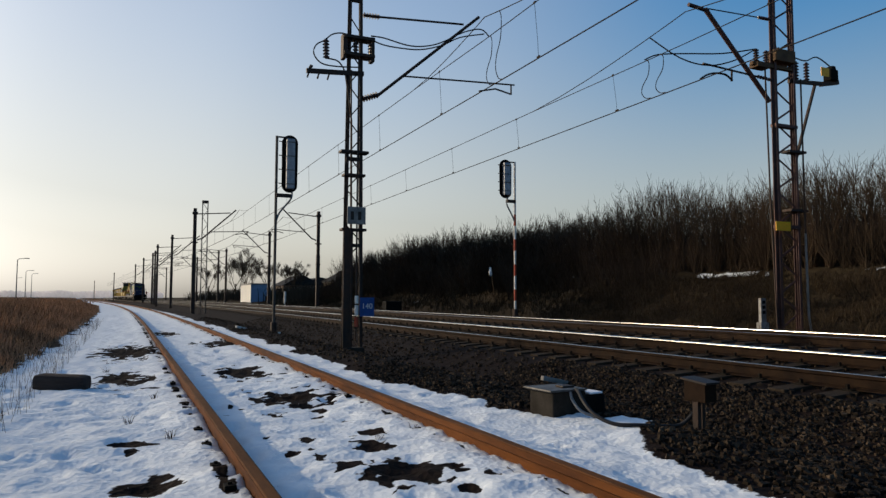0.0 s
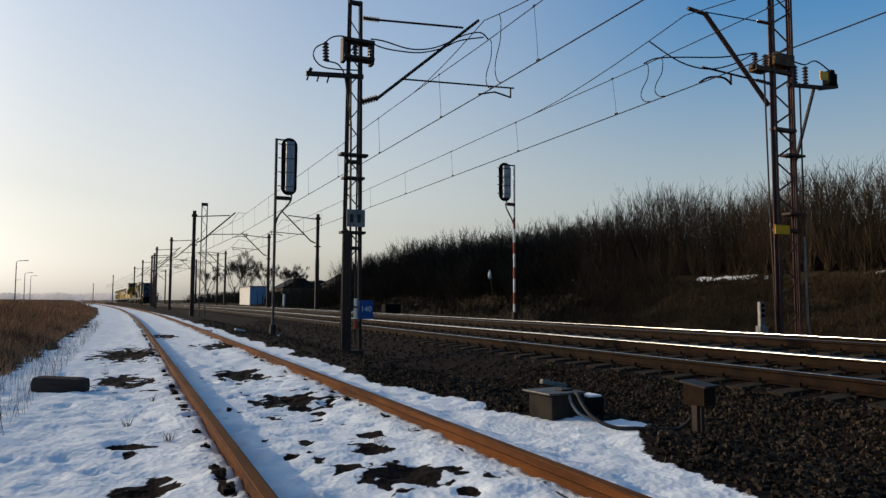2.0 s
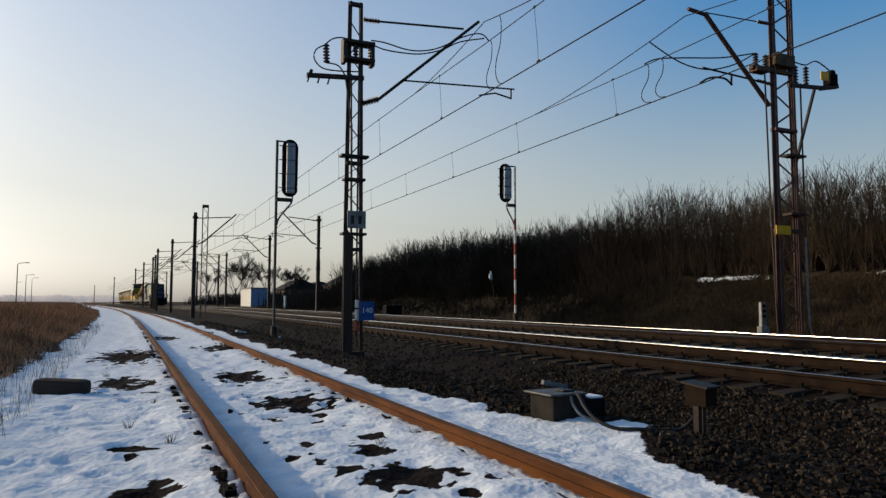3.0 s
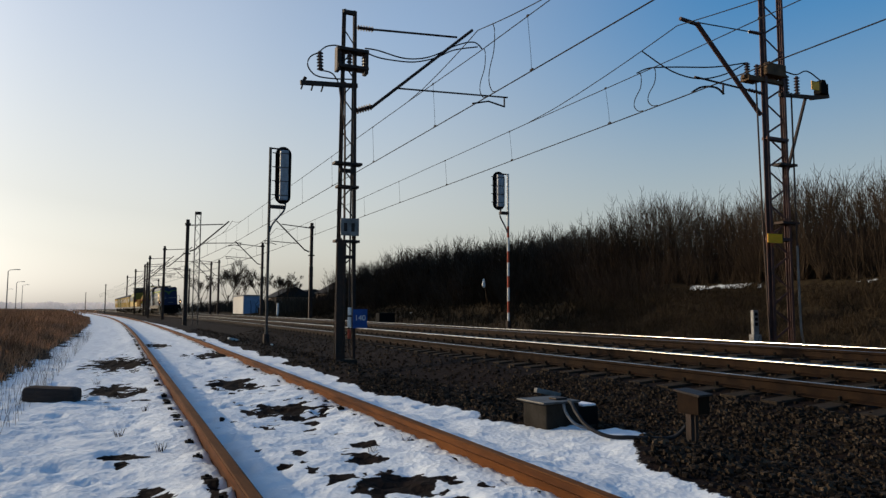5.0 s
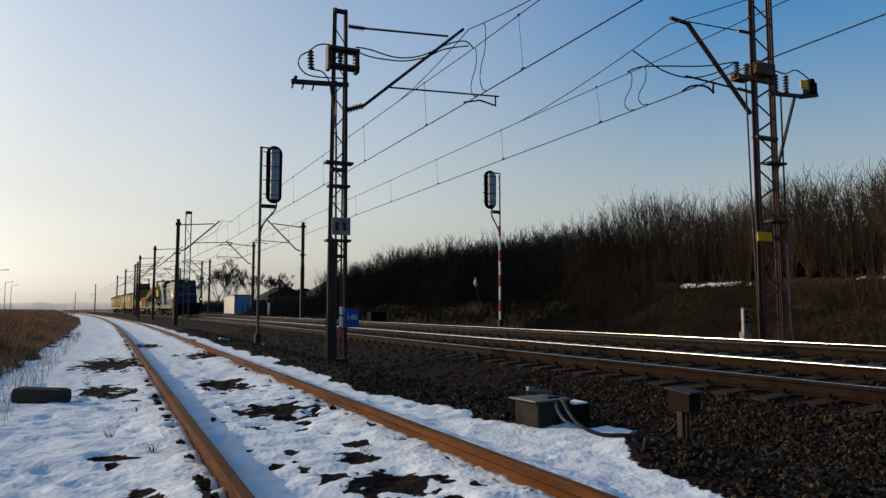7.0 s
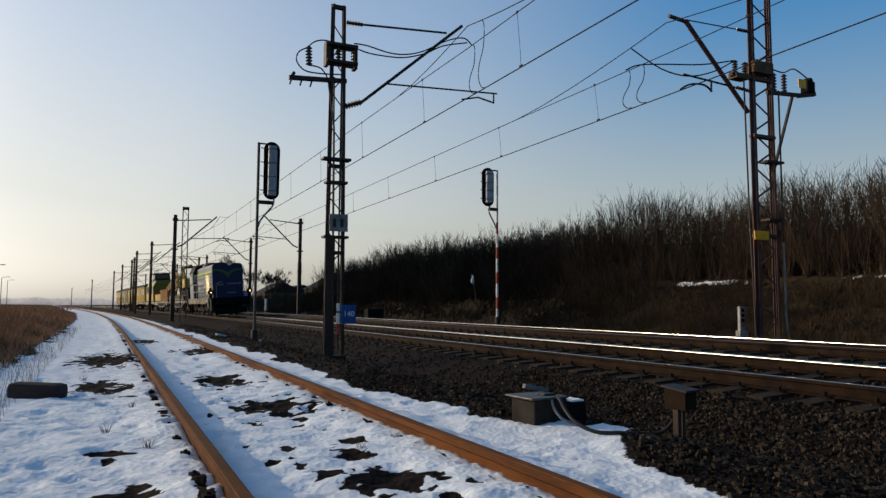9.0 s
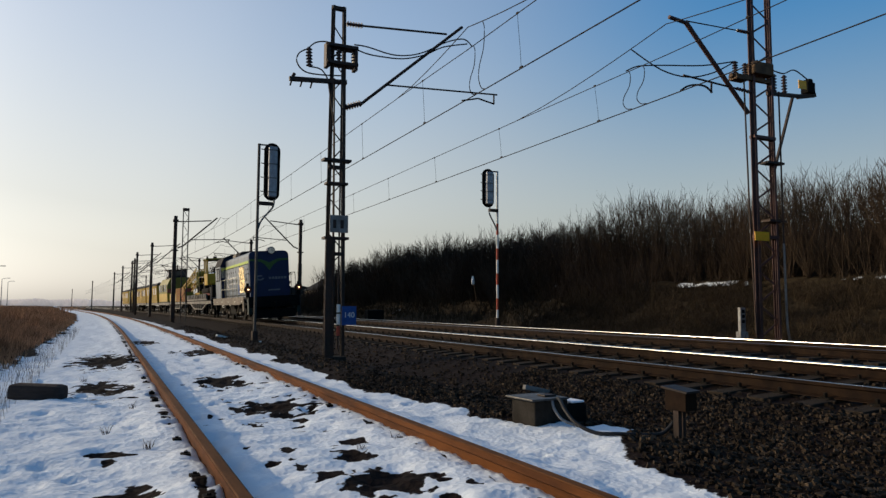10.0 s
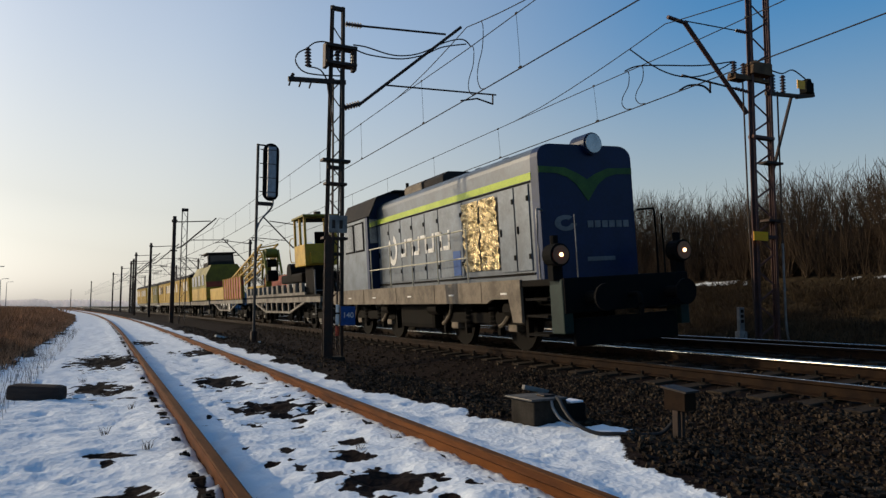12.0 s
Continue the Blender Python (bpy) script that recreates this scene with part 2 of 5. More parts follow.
def thing(name, x, y, z, label, category, group="", rz=0.0, kind=""):
    ob = new(name)
    ob.matrix_basis = pose(x, y, z, 0, 0, rz)
    return tagged(ob, label, category, group, kind)


def solid(name, bm, material, label, category, kind="", smooth=False, group=""):
    return tagged(new(name, to_mesh(bm, material, name, smooth)), label, category, group, kind)


def mesh_from(name, verts, faces, material, label="", category="", kind="stuff"):
    me = bpy.data.meshes.new(name)
    me.from_pydata(verts, [], faces)
    me.materials.append(material)
    return tagged(new(name, me), label, category, "", kind)


BM = bmesh.new

# ---- the line of the tracks ----
T1, T2, SIDING = 8.43, 12.45, 1.36
CANT = 3.8
GAUGE = 1.507


def bend(y):
    """How far the main tracks lie to the left of their straight line, at y."""
    if y < 45:
        return 0.0
    if y < 110:
        return -(y - 45) ** 2 / 2400
    return -65 ** 2 / 2400 - (y - 110) * 65 / 1200


def bend_siding(y):
    if y < 20:
        return 0.0
    if y < 110:
        return -(y - 20) ** 2 / 3000
    return -90 ** 2 / 3000 - (y - 110) * 0.06


def ups(*pairs):
    xs, zs = zip(*pairs)
    return lambda u: float(np.interp(u, xs, zs))


SECTION = ups((-60, 0.6), (-14, 0.45), (-4.5, 0.22), (-2.2, 0.08), (-1.2, 0.0), (0.4, 0.0), (2.2, 0.0), (2.45, -0.05), (2.95, -0.15), (3.4, -0.13), (3.9, -0.09), (4.4, -0.12), (4.9, -0.34), (5.4, -0.42),
              (5.9, -0.36), (6.8, -0.14), (7.2, -0.11), (9.7, 0.055), (10.3, 0.0), (10.9, -0.02), (11.3, 0.10), (13.7, 0.11), (14.2, 0.08), (14.9, -0.02), (16.2, 0.10), (18, 0.62),
              (20.5, 1.68), (20.75, 1.80), (21.25, 2.06), (21.8, 2.12), (26, 2.9), (34, 3.8), (60, 4.6), (140, 5.0), (400, 2.0))


def hill_fade(y):
    return float(np.interp(y, (-200, 60, 80, 400), (1, 1, 0.30, 0.1)))


# bare patches in the snow: x, y, half width, half length
BARE = [(1.57, 7.18, 0.36, 0.5), (1.48, 3.85, 0.24, 0.3), (1.9, 15.95, 0.48, 1.0), (1.4, 9.82, 0.3, 0.8), (0.05, 14.1, 0.5, 1.7), (0.02, 9.47, 0.28, 0.95),
        (0.06, 5.29, 0.12, 0.2), (1.51, 4.66, 0.13, 0.22), (1.2, 4.11, 0.12, 0.14), (1.14, 4.48, 0.07, 0.11), (1.69, 5.08, 0.08, 0.13), (1.17, 6.2, 0.07, 0.13),
        (1.18, 5.02, 0.07, 0.1), (0.19, 4.2, 0.21, 0.17), (1.87, 3.49, 0.07, 0.1), (1.61, 6.44, 0.07, 0.15), (2.56, 27.3, 0.41, 1.6), (1.0, 21.0, 0.4, 1.4)]
BARE += [(random.uniform(0.85, 2.0), random.uniform(3.2, 9.5), random.uniform(0.02, 0.05), random.uniform(0.03, 0.07)) for _ in range(30)]
PRINTS = [(random.uniform(-2.0, 3.3), random.uniform(2.2, 16), random.uniform(0.05, 0.09)) for _ in range(70)]
PRINTS += [(0.62 + random.uniform(-0.12, 0.12) + 0.25 * (i % 2), 3.0 + 0.55 * i, 0.08) for i in range(20)]


def fbm(x, y, s, seed=0.0, octaves=3):
    return noise.fractal(Vector((x * s, y * s, seed)), 1.0, 2.0, octaves)


def snow_edge(y):
    """The right edge of the snow beside the siding."""
    return 3.36 + 0.28 * fbm(0, y, 0.45, 5.1) + 0.10 * fbm(0, y, 1.9, 2.2) + 1.1 * math.exp(-((y - 5.3) / 0.48) ** 2) + 0.35 * math.exp(-((y - 4.5) / 0.4) ** 2) + 0.25 * math.exp(-((y - 7.0) / 0.8) ** 2)


def build_ground():
    us = np.concatenate([[-2500, -900, -350, -150, -80, -45, -30, -20, -14, -10, -7.5, -6, -5, -4.2, -3.6], np.arange(-3.2, 4.6, 0.045), np.arange(4.6, 18, 0.2),
                         np.arange(18, 24, 0.16), np.arange(24, 40, 1.0), [42, 48, 60, 80, 110, 150, 250, 400, 900, 2500]])
    ys = np.concatenate([[-300, -80, -30, -12, -5, -2, 0, 1], np.arange(1.6, 9, 0.05), np.arange(9, 16, 0.1), np.arange(16, 34, 0.25), np.arange(34, 70, 1.0),
                         np.arange(70, 160, 4.0), [160, 175, 200, 240, 300, 380, 480, 650, 900, 1400, 2400, 4000]])
    verts, snow, kinds = [], [], []
    for y in ys:
        bm_, bs_ = bend(y), bend_siding(y)
        edge = snow_edge(y) if y < 60 else 3.1
        fade = hill_fade(y)
        for u in us:
            z = SECTION(u)
            if u > 16:
                z = 0.1 + (z - 0.1) * fade
            w = min(1, max(0, (u - 3) / 3))
            x = u + bs_ * (1 - w) + bm_ * w if -60 < u < 60 else u
            s = 0.0
            if -3.3 < u < 4.6 and 1 < y < 60:
                big = fbm(u, y, 1.1, 1.3)
                small = fbm(u, y * 0.8, 5.0, 3.3)
                left = -1.35 + 0.45 * fbm(0, y, 0.5, 9.0) + 0.012 * max(0, 12 - y) * -4
                s = min(1.0, (edge - u) / 0.14, (u - left) / 0.35 + 0.3) + 0.25 * small
                near = min(1.0, 16 / max(y, 1))
                z += 0.030 * big + (0.018 * small + 0.018 * fbm(u * 0.7, y * 1.8, 8.0, 1.7, 3)) * near
                for px, py, a, b in BARE:
                    if abs(u - px) < 2 * a and abs(y - py) < 2 * b:
                        d = math.hypot((u - px) / a, (y - py) / b) + 0.9 * fbm(u, y * 1.7, 4.5, 7.7) + 0.45 * fbm(u, y * 2.0, 13.0, 1.1) + 0.2 * small
                        s = min(s, (d - 0.8) * 2.2)
                        z -= 0.028 * max(0, 1 - d)
                for px, py, r in PRINTS:
                    if abs(u - px) < 2.2 * r and abs(y - py) < 3.6 * r:
                        d = math.hypot((u - px) / r, (y - py) / (1.7 * r))
                        z -= 0.045 * max(0, 1 - d * d) - 0.010 * math.exp(-((d - 1.35) / 0.3) ** 2)
                for rail in (SIDING - GAUGE / 2, SIDING + GAUGE / 2):
                    g = abs(u - rail)
                    z -= (0.015 if u < rail else 0.02) * math.exp(-(g / 0.14) ** 2)
                    if u < rail:
                        z += 0.05 * math.exp(-(g / 0.34) ** 2)
                    if u < rail and 0.05 < g < 0.13:
                        s = min(s, 0.55 + 1.6 * fbm(u, y * 2.0, 3.0, 4.0))
            elif -1.5 < u < 3.2:
                s = 0.8
            elif u >= 17:
                clear = 1.25 * math.exp(-((u - 21.0) / 0.22) ** 2) * (1 if 5 < y < 22.5 else 0) * (0.72 + 1.1 * fbm(u, y, 0.45, 3.0) + 0.9 * fbm(u, y, 2.6, 6.0))
                s = 0.75 * fbm(x, y, 0.16, 6.0) + 0.40 * fbm(x, y, 0.9, 2.0) - 0.42 + clear
                z += 0.16 * fbm(x, y, 0.3, 8.0) * min(1, (u - 17) / 3)
            elif u >= 3.2:
                s = 0.0
                z += 0.02 * fbm(u, y, 2.5, 4.4)
            verts.append((x, y, z))
            snow.append(s)
            # 0 stone bed, 1 grass and soil
            kinds.append(float(np.interp(u, (-1.9, -1.2, 13.9, 15.2), (1, 0, 0, 1))))
    n = len(us)
    faces = [(j * n + i, j * n + i + 1, (j + 1) * n + i + 1, (j + 1) * n + i) for j in range(len(ys) - 1) for i in range(n - 1)]
    me = bpy.data.meshes.new("ground")
    me.from_pydata(verts, [], faces)
    me.polygons.foreach_set("use_smooth", [True] * len(faces))
    for key, values in (("snow", snow), ("turf", kinds)):
        me.attributes.new(key, "FLOAT", "POINT").data.foreach_set("value", values)
    me.materials.append(ground_material())
    return tagged(new("ground", me), "snow-patched ground with dark ballast, dry turf and earth", "ground", "", "structure")


def ground_material():
    m = bpy.data.materials.new("snowy_ground")
    m.use_nodes = True
    nodes, link = m.node_tree.nodes, m.node_tree.links.new
    bsdf = nodes["Principled BSDF"]
    tc = nodes.new("ShaderNodeTexCoord")

    def nz(scale, detail=4):
        t = nodes.new("ShaderNodeTexNoise")
        t.inputs["Scale"].default_value, t.inputs["Detail"].default_value = scale, detail
        link(tc.outputs["Object"], t.inputs["Vector"])
        return t.outputs[0]

    def ramp(fac, stops):
        r = nodes.new("ShaderNodeValToRGB")
        e = r.color_ramp.elements
        while len(e) < len(stops):
            e.new(0.5)
        for el, (p, c) in zip(e, stops):
            el.position, el.color = p, (*c, 1)
        link(fac, r.inputs[0])
        return r.outputs[0]

    def mix(fac, a, b):
        x = nodes.new("ShaderNodeMix")
        x.data_type = "RGBA"
        link(fac, x.inputs["Factor"])
        link(a, x.inputs["A"])
        link(b, x.inputs["B"])
        return x.outputs["Result"]

    def math_node(op, a, b):
        x = nodes.new("ShaderNodeMath")
        x.operation = op
        for i, v in enumerate((a, b)):
            if isinstance(v, float):
                x.inputs[i].default_value = v
            else:
                link(v, x.inputs[i])
        return x.outputs[0]

    fine, mid, coarse = nz(26, 5), nz(5), nz(0.6)
    vor = nodes.new("ShaderNodeTexVoronoi")
    vor.inputs["Scale"].default_value = 22
    link(tc.outputs["Object"], vor.inputs["Vector"])
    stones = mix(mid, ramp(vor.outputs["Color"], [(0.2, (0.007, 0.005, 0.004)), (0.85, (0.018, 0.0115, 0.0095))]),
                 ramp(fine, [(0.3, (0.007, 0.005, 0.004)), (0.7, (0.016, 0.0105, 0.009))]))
    turf = mix(coarse, ramp(fine, [(0.3, (0.016, 0.011, 0.006)), (0.7, (0.048, 0.032, 0.018))]),
               ramp(mid, [(0.35, (0.014, 0.011, 0.007)), (0.65, (0.050, 0.038, 0.020))]))
    at = nodes.new("ShaderNodeAttribute")
    at.attribute_name = "turf"
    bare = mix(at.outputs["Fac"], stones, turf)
    sn = nodes.new("ShaderNodeAttribute")
    sn.attribute_name = "snow"
    rough_edge = math_node("ADD", sn.outputs["Fac"], math_node("MULTIPLY", math_node("SUBTRACT", fine, 0.5), 0.9))
    mask = nodes.new("ShaderNodeMapRange")
    mask.inputs["From Min"].default_value, mask.inputs["From Max"].default_value = 0.26, 0.40
    link(rough_edge, mask.inputs["Value"])
    snow = ramp(mid, [(0.35, (0.74, 0.79, 0.83)), (0.7, (0.64, 0.69, 0.74))])
    link(mix(mask.outputs[0], bare, snow), bsdf.inputs["Base Color"])
    bsdf.inputs["Roughness"].default_value = 0.85
    bsdf.inputs["Specular IOR Level"].default_value = 0.04
    bp = nodes.new("ShaderNodeBump")
    bp.inputs["Strength"].default_value, bp.inputs["Distance"].default_value = 0.5, 0.03
    link(math_node("ADD", math_node("MULTIPLY", vor.outputs["Distance"], 0.5), math_node("ADD", mid, math_node("MULTIPLY", fine, 0.4))), bp.inputs["Height"])
    soft_snow = nodes.new("ShaderNodeMapRange")
    soft_snow.inputs["To Min"].default_value, soft_snow.inputs["To Max"].default_value = 0.6, 0.42
    link(mask.outputs[0], soft_snow.inputs["Value"])
    link(soft_snow.outputs[0], bp.inputs["Strength"])
    link(bp.outputs[0], bsdf.inputs["Normal"])
    return m


build_ground()

# ---- tracks ----
RAIL_OUTLINE = [(-0.036, 0), (0.036, 0), (0.036, -0.036), (0.010, -0.052), (0.009, -0.140), (0.03, -0.150), (0.072, -0.160), (0.072, -0.172),
                (-0.072, -0.172), (-0.072, -0.160), (-0.03, -0.150), (-0.009, -0.140), (-0.010, -0.052), (-0.036, -0.036)]


def sweep(outline, at_y, ys, tilt=0.0):
    """Draws an outline along a track; at_y gives the place at y."""
    bm = BM()
    c, s = math.cos(radians(tilt)), math.sin(radians(tilt))
    rings = []
    for y in ys:
        x, z = at_y(y)
        rings.append([bm.verts.new((x + a * c - b * s, y, z + a * s + b * c)) for a, b in outline])
    n = len(outline)
    for p, q in zip(rings, rings[1:]):
        for i in range(n):
            bm.faces.new((p[i], p[(i + 1) % n], q[(i + 1) % n], q[i]))
    bm.faces.new(rings[0])
    bm.faces.new(rings[-1][::-1])
    return bm


TRACK_YS = [-25, -10] + [i * 2.0 for i in range(0, 80)] + [170, 200, 250, 320, 420, 600]
HEAD = [(-0.033, 0.001), (-0.026, 0.006), (0.026, 0.006), (0.033, 0.001)]


def worn_head(s):
    """The bright running surface, worn down over the corner that faces the middle of the track (s: its side)."""
    return [(-s * 0.030, 0.001), (-s * 0.024, 0.006), (s * 0.020, 0.006), (s * 0.030, 0.003), (s * 0.0365, -0.004), (s * 0.038, -0.009), (s * 0.033, -0.009)]


def siding():
    track = thing("siding_track", 0, 0, 0, "disused rusty siding track half buried in snow", "railway track", kind="structure")
    for side in (-1, 1):
        part("rail", sweep(RAIL_OUTLINE, lambda y: (SIDING + bend_siding(y) + side * GAUGE / 2, 0.13), TRACK_YS), RUST, track, "orange rusted rail")
        part("running_surface", sweep(HEAD, lambda y: (SIDING + bend_siding(y) + side * GAUGE / 2, 0.13), TRACK_YS), SIDING_HEAD, track, "dull brown rail head")
    bm = BM()
    box(bm, -0.03, 0.03, -0.04, 0.04, -0.01, 0.018, 0.006)
    tube(bm, (0.0, 0, 0.0), (0.0, 0, 0.03), 0.013, 6)
    clip = to_mesh(bm, BLACK_PAINT, "rail_fastening")
    for i in range(60):
        y = 1.4 + 0.6 * i
        for side in (-1, 1):
            ob = part("rail_fastening", clip, None, track)
            ob.location = (SIDING + bend_siding(y) + side * GAUGE / 2 - 0.095, y + random.uniform(-0.05, 0.05), 0.022 + random.uniform(-0.02, 0.012))
    return track


def main_track(centre, z, label, cant):
    track = thing("main_track", 0, 0, 0, label, "railway track", "main tracks", kind="structure")
    lift = math.tan(radians(cant)) * GAUGE / 2
    # each rail leans inwards, so the worn heads face the middle of the track
    for side in (-1, 1):
        where = lambda y: (centre + bend(y) + side * GAUGE / 2, z + side * lift)
        rail = part("rail", sweep(RAIL_OUTLINE, where, TRACK_YS, cant), RUST_DARK, track, "brown rail")
        part("running_surface", sweep(worn_head(-side), where, TRACK_YS, cant + side * 3.0), RAIL_SHINE, rail, "polished bright running surface")
    bm = BM()
    box(bm, -1.28, 1.28, -0.125, 0.125, -0.32, -0.175, 0.014)
    sleeper = to_mesh(bm, SLEEPER, "sleeper")
    bm = BM()
    box(bm, -0.14, 0.14, -0.075, 0.075, -0.175, -0.158)
    for k in (-0.1, 0.1):
        tube(bm, (k, 0, -0.16), (k, 0, -0.105), 0.026, 6)
    chair = to_mesh(bm, LOCO_DARK, "rail_chair")
    for i in range(150):
        y = -3 + 0.62 * i
        ob = part("sleeper", sleeper, None, track)
        ob.matrix_basis = pose(centre + bend(y) + random.uniform(-0.02, 0.02), y, z, 0, -cant, random.uniform(-0.5, 0.5))
        if i < 75:
            for side in (-1, 1):
                cb = part("rail_chair", chair, None, track)
                cb.matrix_basis = pose(centre + side * GAUGE / 2, y, z + side * lift, 0, -cant, 0)
    return track


siding()
main_track(T1, 0.18, "main line track with polished rails on ballast, canted", CANT)
main_track(T2, 0.30, "second main line track with polished rails on ballast", 0.0)


def stones(name, regions, label):
    """Loose stones: regions of (count, x0, x1, y0, y1, size)."""
    rng = np.random.default_rng(5)
    cube = np.array([(a, b, c) for a in (-1, 1) for b in (-1, 1) for c in (-1, 1)], float)
    quads = np.array([(0, 1, 3, 2), (4, 6, 7, 5), (0, 4, 5, 1), (2, 3, 7, 6), (0, 2, 6, 4), (1, 5, 7, 3)])
    verts, faces, k = [], [], 0
    for count, x0, x1, y0, y1, size in regions:
        for _ in range(count):
            u, y = rng.uniform(x0, x1), y0 + (y1 - y0) * rng.random() ** 1.6
            if u < 4.6 and u < snow_edge(y) - 0.04 + 0.16 * rng.random():
                continue
            s = size * rng.uniform(0.5, 1.35)
            v = cube * rng.uniform(0.5, 1.0, (8, 3)) * s * rng.uniform(0.6, 1.0, 3)
            a, b = rng.uniform(0, math.tau), rng.uniform(-0.6, 0.6)
            ca, sa, cb, sb = math.cos(a), math.sin(a), math.cos(b), math.sin(b)
            v = v @ np.array([(ca, sa, 0), (-sa, ca, 0), (0, 0, 1)]) @ np.array([(1, 0, 0), (0, cb, sb), (0, -sb, cb)])
            lift = 0.030 * fbm(u, y, 1.1, 1.3) + 0.018 * fbm(u, y * 0.8, 5.0, 3.3) if u < 4.6 else 0.02 * fbm(u, y, 2.5, 4.4)
            v += (u + bend(y), y, SECTION(u) + lift + s * rng.uniform(0.0, 0.5))
            verts.extend(map(tuple, v))
            faces.extend(map(tuple, quads + k))
            k += 8
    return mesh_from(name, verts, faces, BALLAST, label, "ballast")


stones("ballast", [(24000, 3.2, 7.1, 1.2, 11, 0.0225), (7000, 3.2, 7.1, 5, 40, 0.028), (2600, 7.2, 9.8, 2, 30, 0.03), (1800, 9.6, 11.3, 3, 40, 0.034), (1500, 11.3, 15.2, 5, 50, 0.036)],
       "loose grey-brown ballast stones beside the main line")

# ---- masts and overhead line ----


def lattice(bm_leg, mast, material, height, wt, wb, base, leg=0.075, depth=0.16, pitch=0.42, from_z=0.0, faces=(-1, 1), bar=0.045, cx=0.0):
    """Two channel legs with zigzag lacing on both faces, as parts of a mast."""
    for side in (-1, 1):
        bm = BM()
        p, q = (cx + side * wb / 2, 0, base), (cx + side * wt / 2, 0, height)
        beam(bm, p, q, 0.012, depth, up=(1, 0, 0))
        for f in (-1, 1):
            o = Vector((-side * leg / 2, f * depth / 2, 0))
            beam(bm, Vector(p) + o, Vector(q) + o, leg, 0.012, up=(0, 1, 0))
        part("leg", bm, material, mast)
    n = int((height - from_z - 0.3) / pitch)
    for f in faces:
        for i in range(n):
            z0, z1 = from_z + 0.2 + i * pitch, from_z + 0.2 + (i + 1) * pitch
            w0, w1 = (wb + (wt - wb) * (z - base) / (height - base) for z in (z0, z1))
            s = 1 if i % 2 else -1
            bm = BM()
            beam(bm, (cx + s * w0 / 2, f * depth / 2, z0), (cx - s * w1 / 2, f * depth / 2, z1), bar, 0.010, up=(0, 1, 0))
            part("lacing_bar", bm, material, mast)
    for z in (height - 0.06, height * 0.52, height * 0.27):
        w = wb + (wt - wb) * (z - base) / (height - base)
        bm = BM()
        box(bm, cx - w / 2 - 0.02, cx + w / 2 + 0.02, -depth / 2 - 0.02, depth / 2 + 0.02, z - 0.04, z + 0.04)
        part("tie_plate", bm, material, mast)


def insulator(p, q, mast, r=0.06, n=6):
    """A ribbed porcelain rod."""
    p, q = Vector(p), Vector(q)
    bm = BM()
    profile = [(0.0, r * 0.5)]
    for i in range(n):
        profile += [((i + 0.25) / n, r * 0.5), ((i + 0.32) / n, r), ((i + 0.5) / n, r * 0.9), ((i + 0.75) / n, r * 0.5)]
    profile.append((1.0, r * 0.5))
    turn = (q - p).to_track_quat("Z", "Y")
    rings = [[bm.verts.new(p.lerp(q, f) + turn @ Vector((w * math.cos(k * math.tau / 10), w * math.sin(k * math.tau / 10), 0))) for k in range(10)] for f, w in profile]
    for a, b in zip(rings, rings[1:]):
        for k in range(10):
            bm.faces.new((a[k], a[(k + 1) % 10], b[(k + 1) % 10], b[k]))
    bm.faces.new(rings[0][::-1])
    bm.faces.new(rings[-1])
    return part("insulator", bm, PORCELAIN, mast, "ribbed brown porcelain insulator")


def foundation(mast, w, d, z0, z1):
    bm = BM()
    box(bm, -w / 2, w / 2, -d / 2, d / 2, z0, z1, 0.04)
    part("foundation", bm, STAINED, mast, "dark stained concrete footing")


def rods(name, mast, material, runs, r, label=""):
    bm = BM()
    for pts in runs:
        if len(pts) == 2:
            tube(bm, pts[0], pts[1], r, 8)
        else:
            line(bm, pts, r, 6)
    return part(name, bm, material, mast, label)


def cantilever(mast, sgn, zt, zb, reach, zw, heavy=1.0):
    """The bracket that carries the wires: top tie, raking strut, registration arm."""
    s = sgn
    insulator((s * 0.2, 0, zt), (s * 0.62, 0, zt + 0.02), mast, 0.075)
    rods("top_tie", mast, STEEL, [[(s * 0.6, 0, zt + 0.02), (s * (reach - 0.4), 0, zt + 0.2)]], 0.028 * heavy)
    insulator((s * 0.2, 0, zb), (s * 0.6, 0, zb + 0.16), mast, 0.085)
    rods("strut", mast, STEEL, [[(s * 0.55, 0, zb + 0.10), (s * (reach + 0.05), 0, zt + 0.47)]], 0.038 * heavy)
    rods("registration_arm", mast, STEEL, [[(s * 1.22, 0, zb + 0.70), (s * (reach + 1.1), 0, zw + 0.25)],
                                           [(s * (reach + 1.0), 0, zw + 0.25), (s * (reach + 1.0), 0, zw - 0.02)],
                                           [(s * (reach + 1.0), -0.02, zw - 0.02), (s * (reach + 0.5), -0.05, zw + 0.06), (s * (reach + 0.02), -0.05, zw - 0.06)]], 0.022 * heavy)


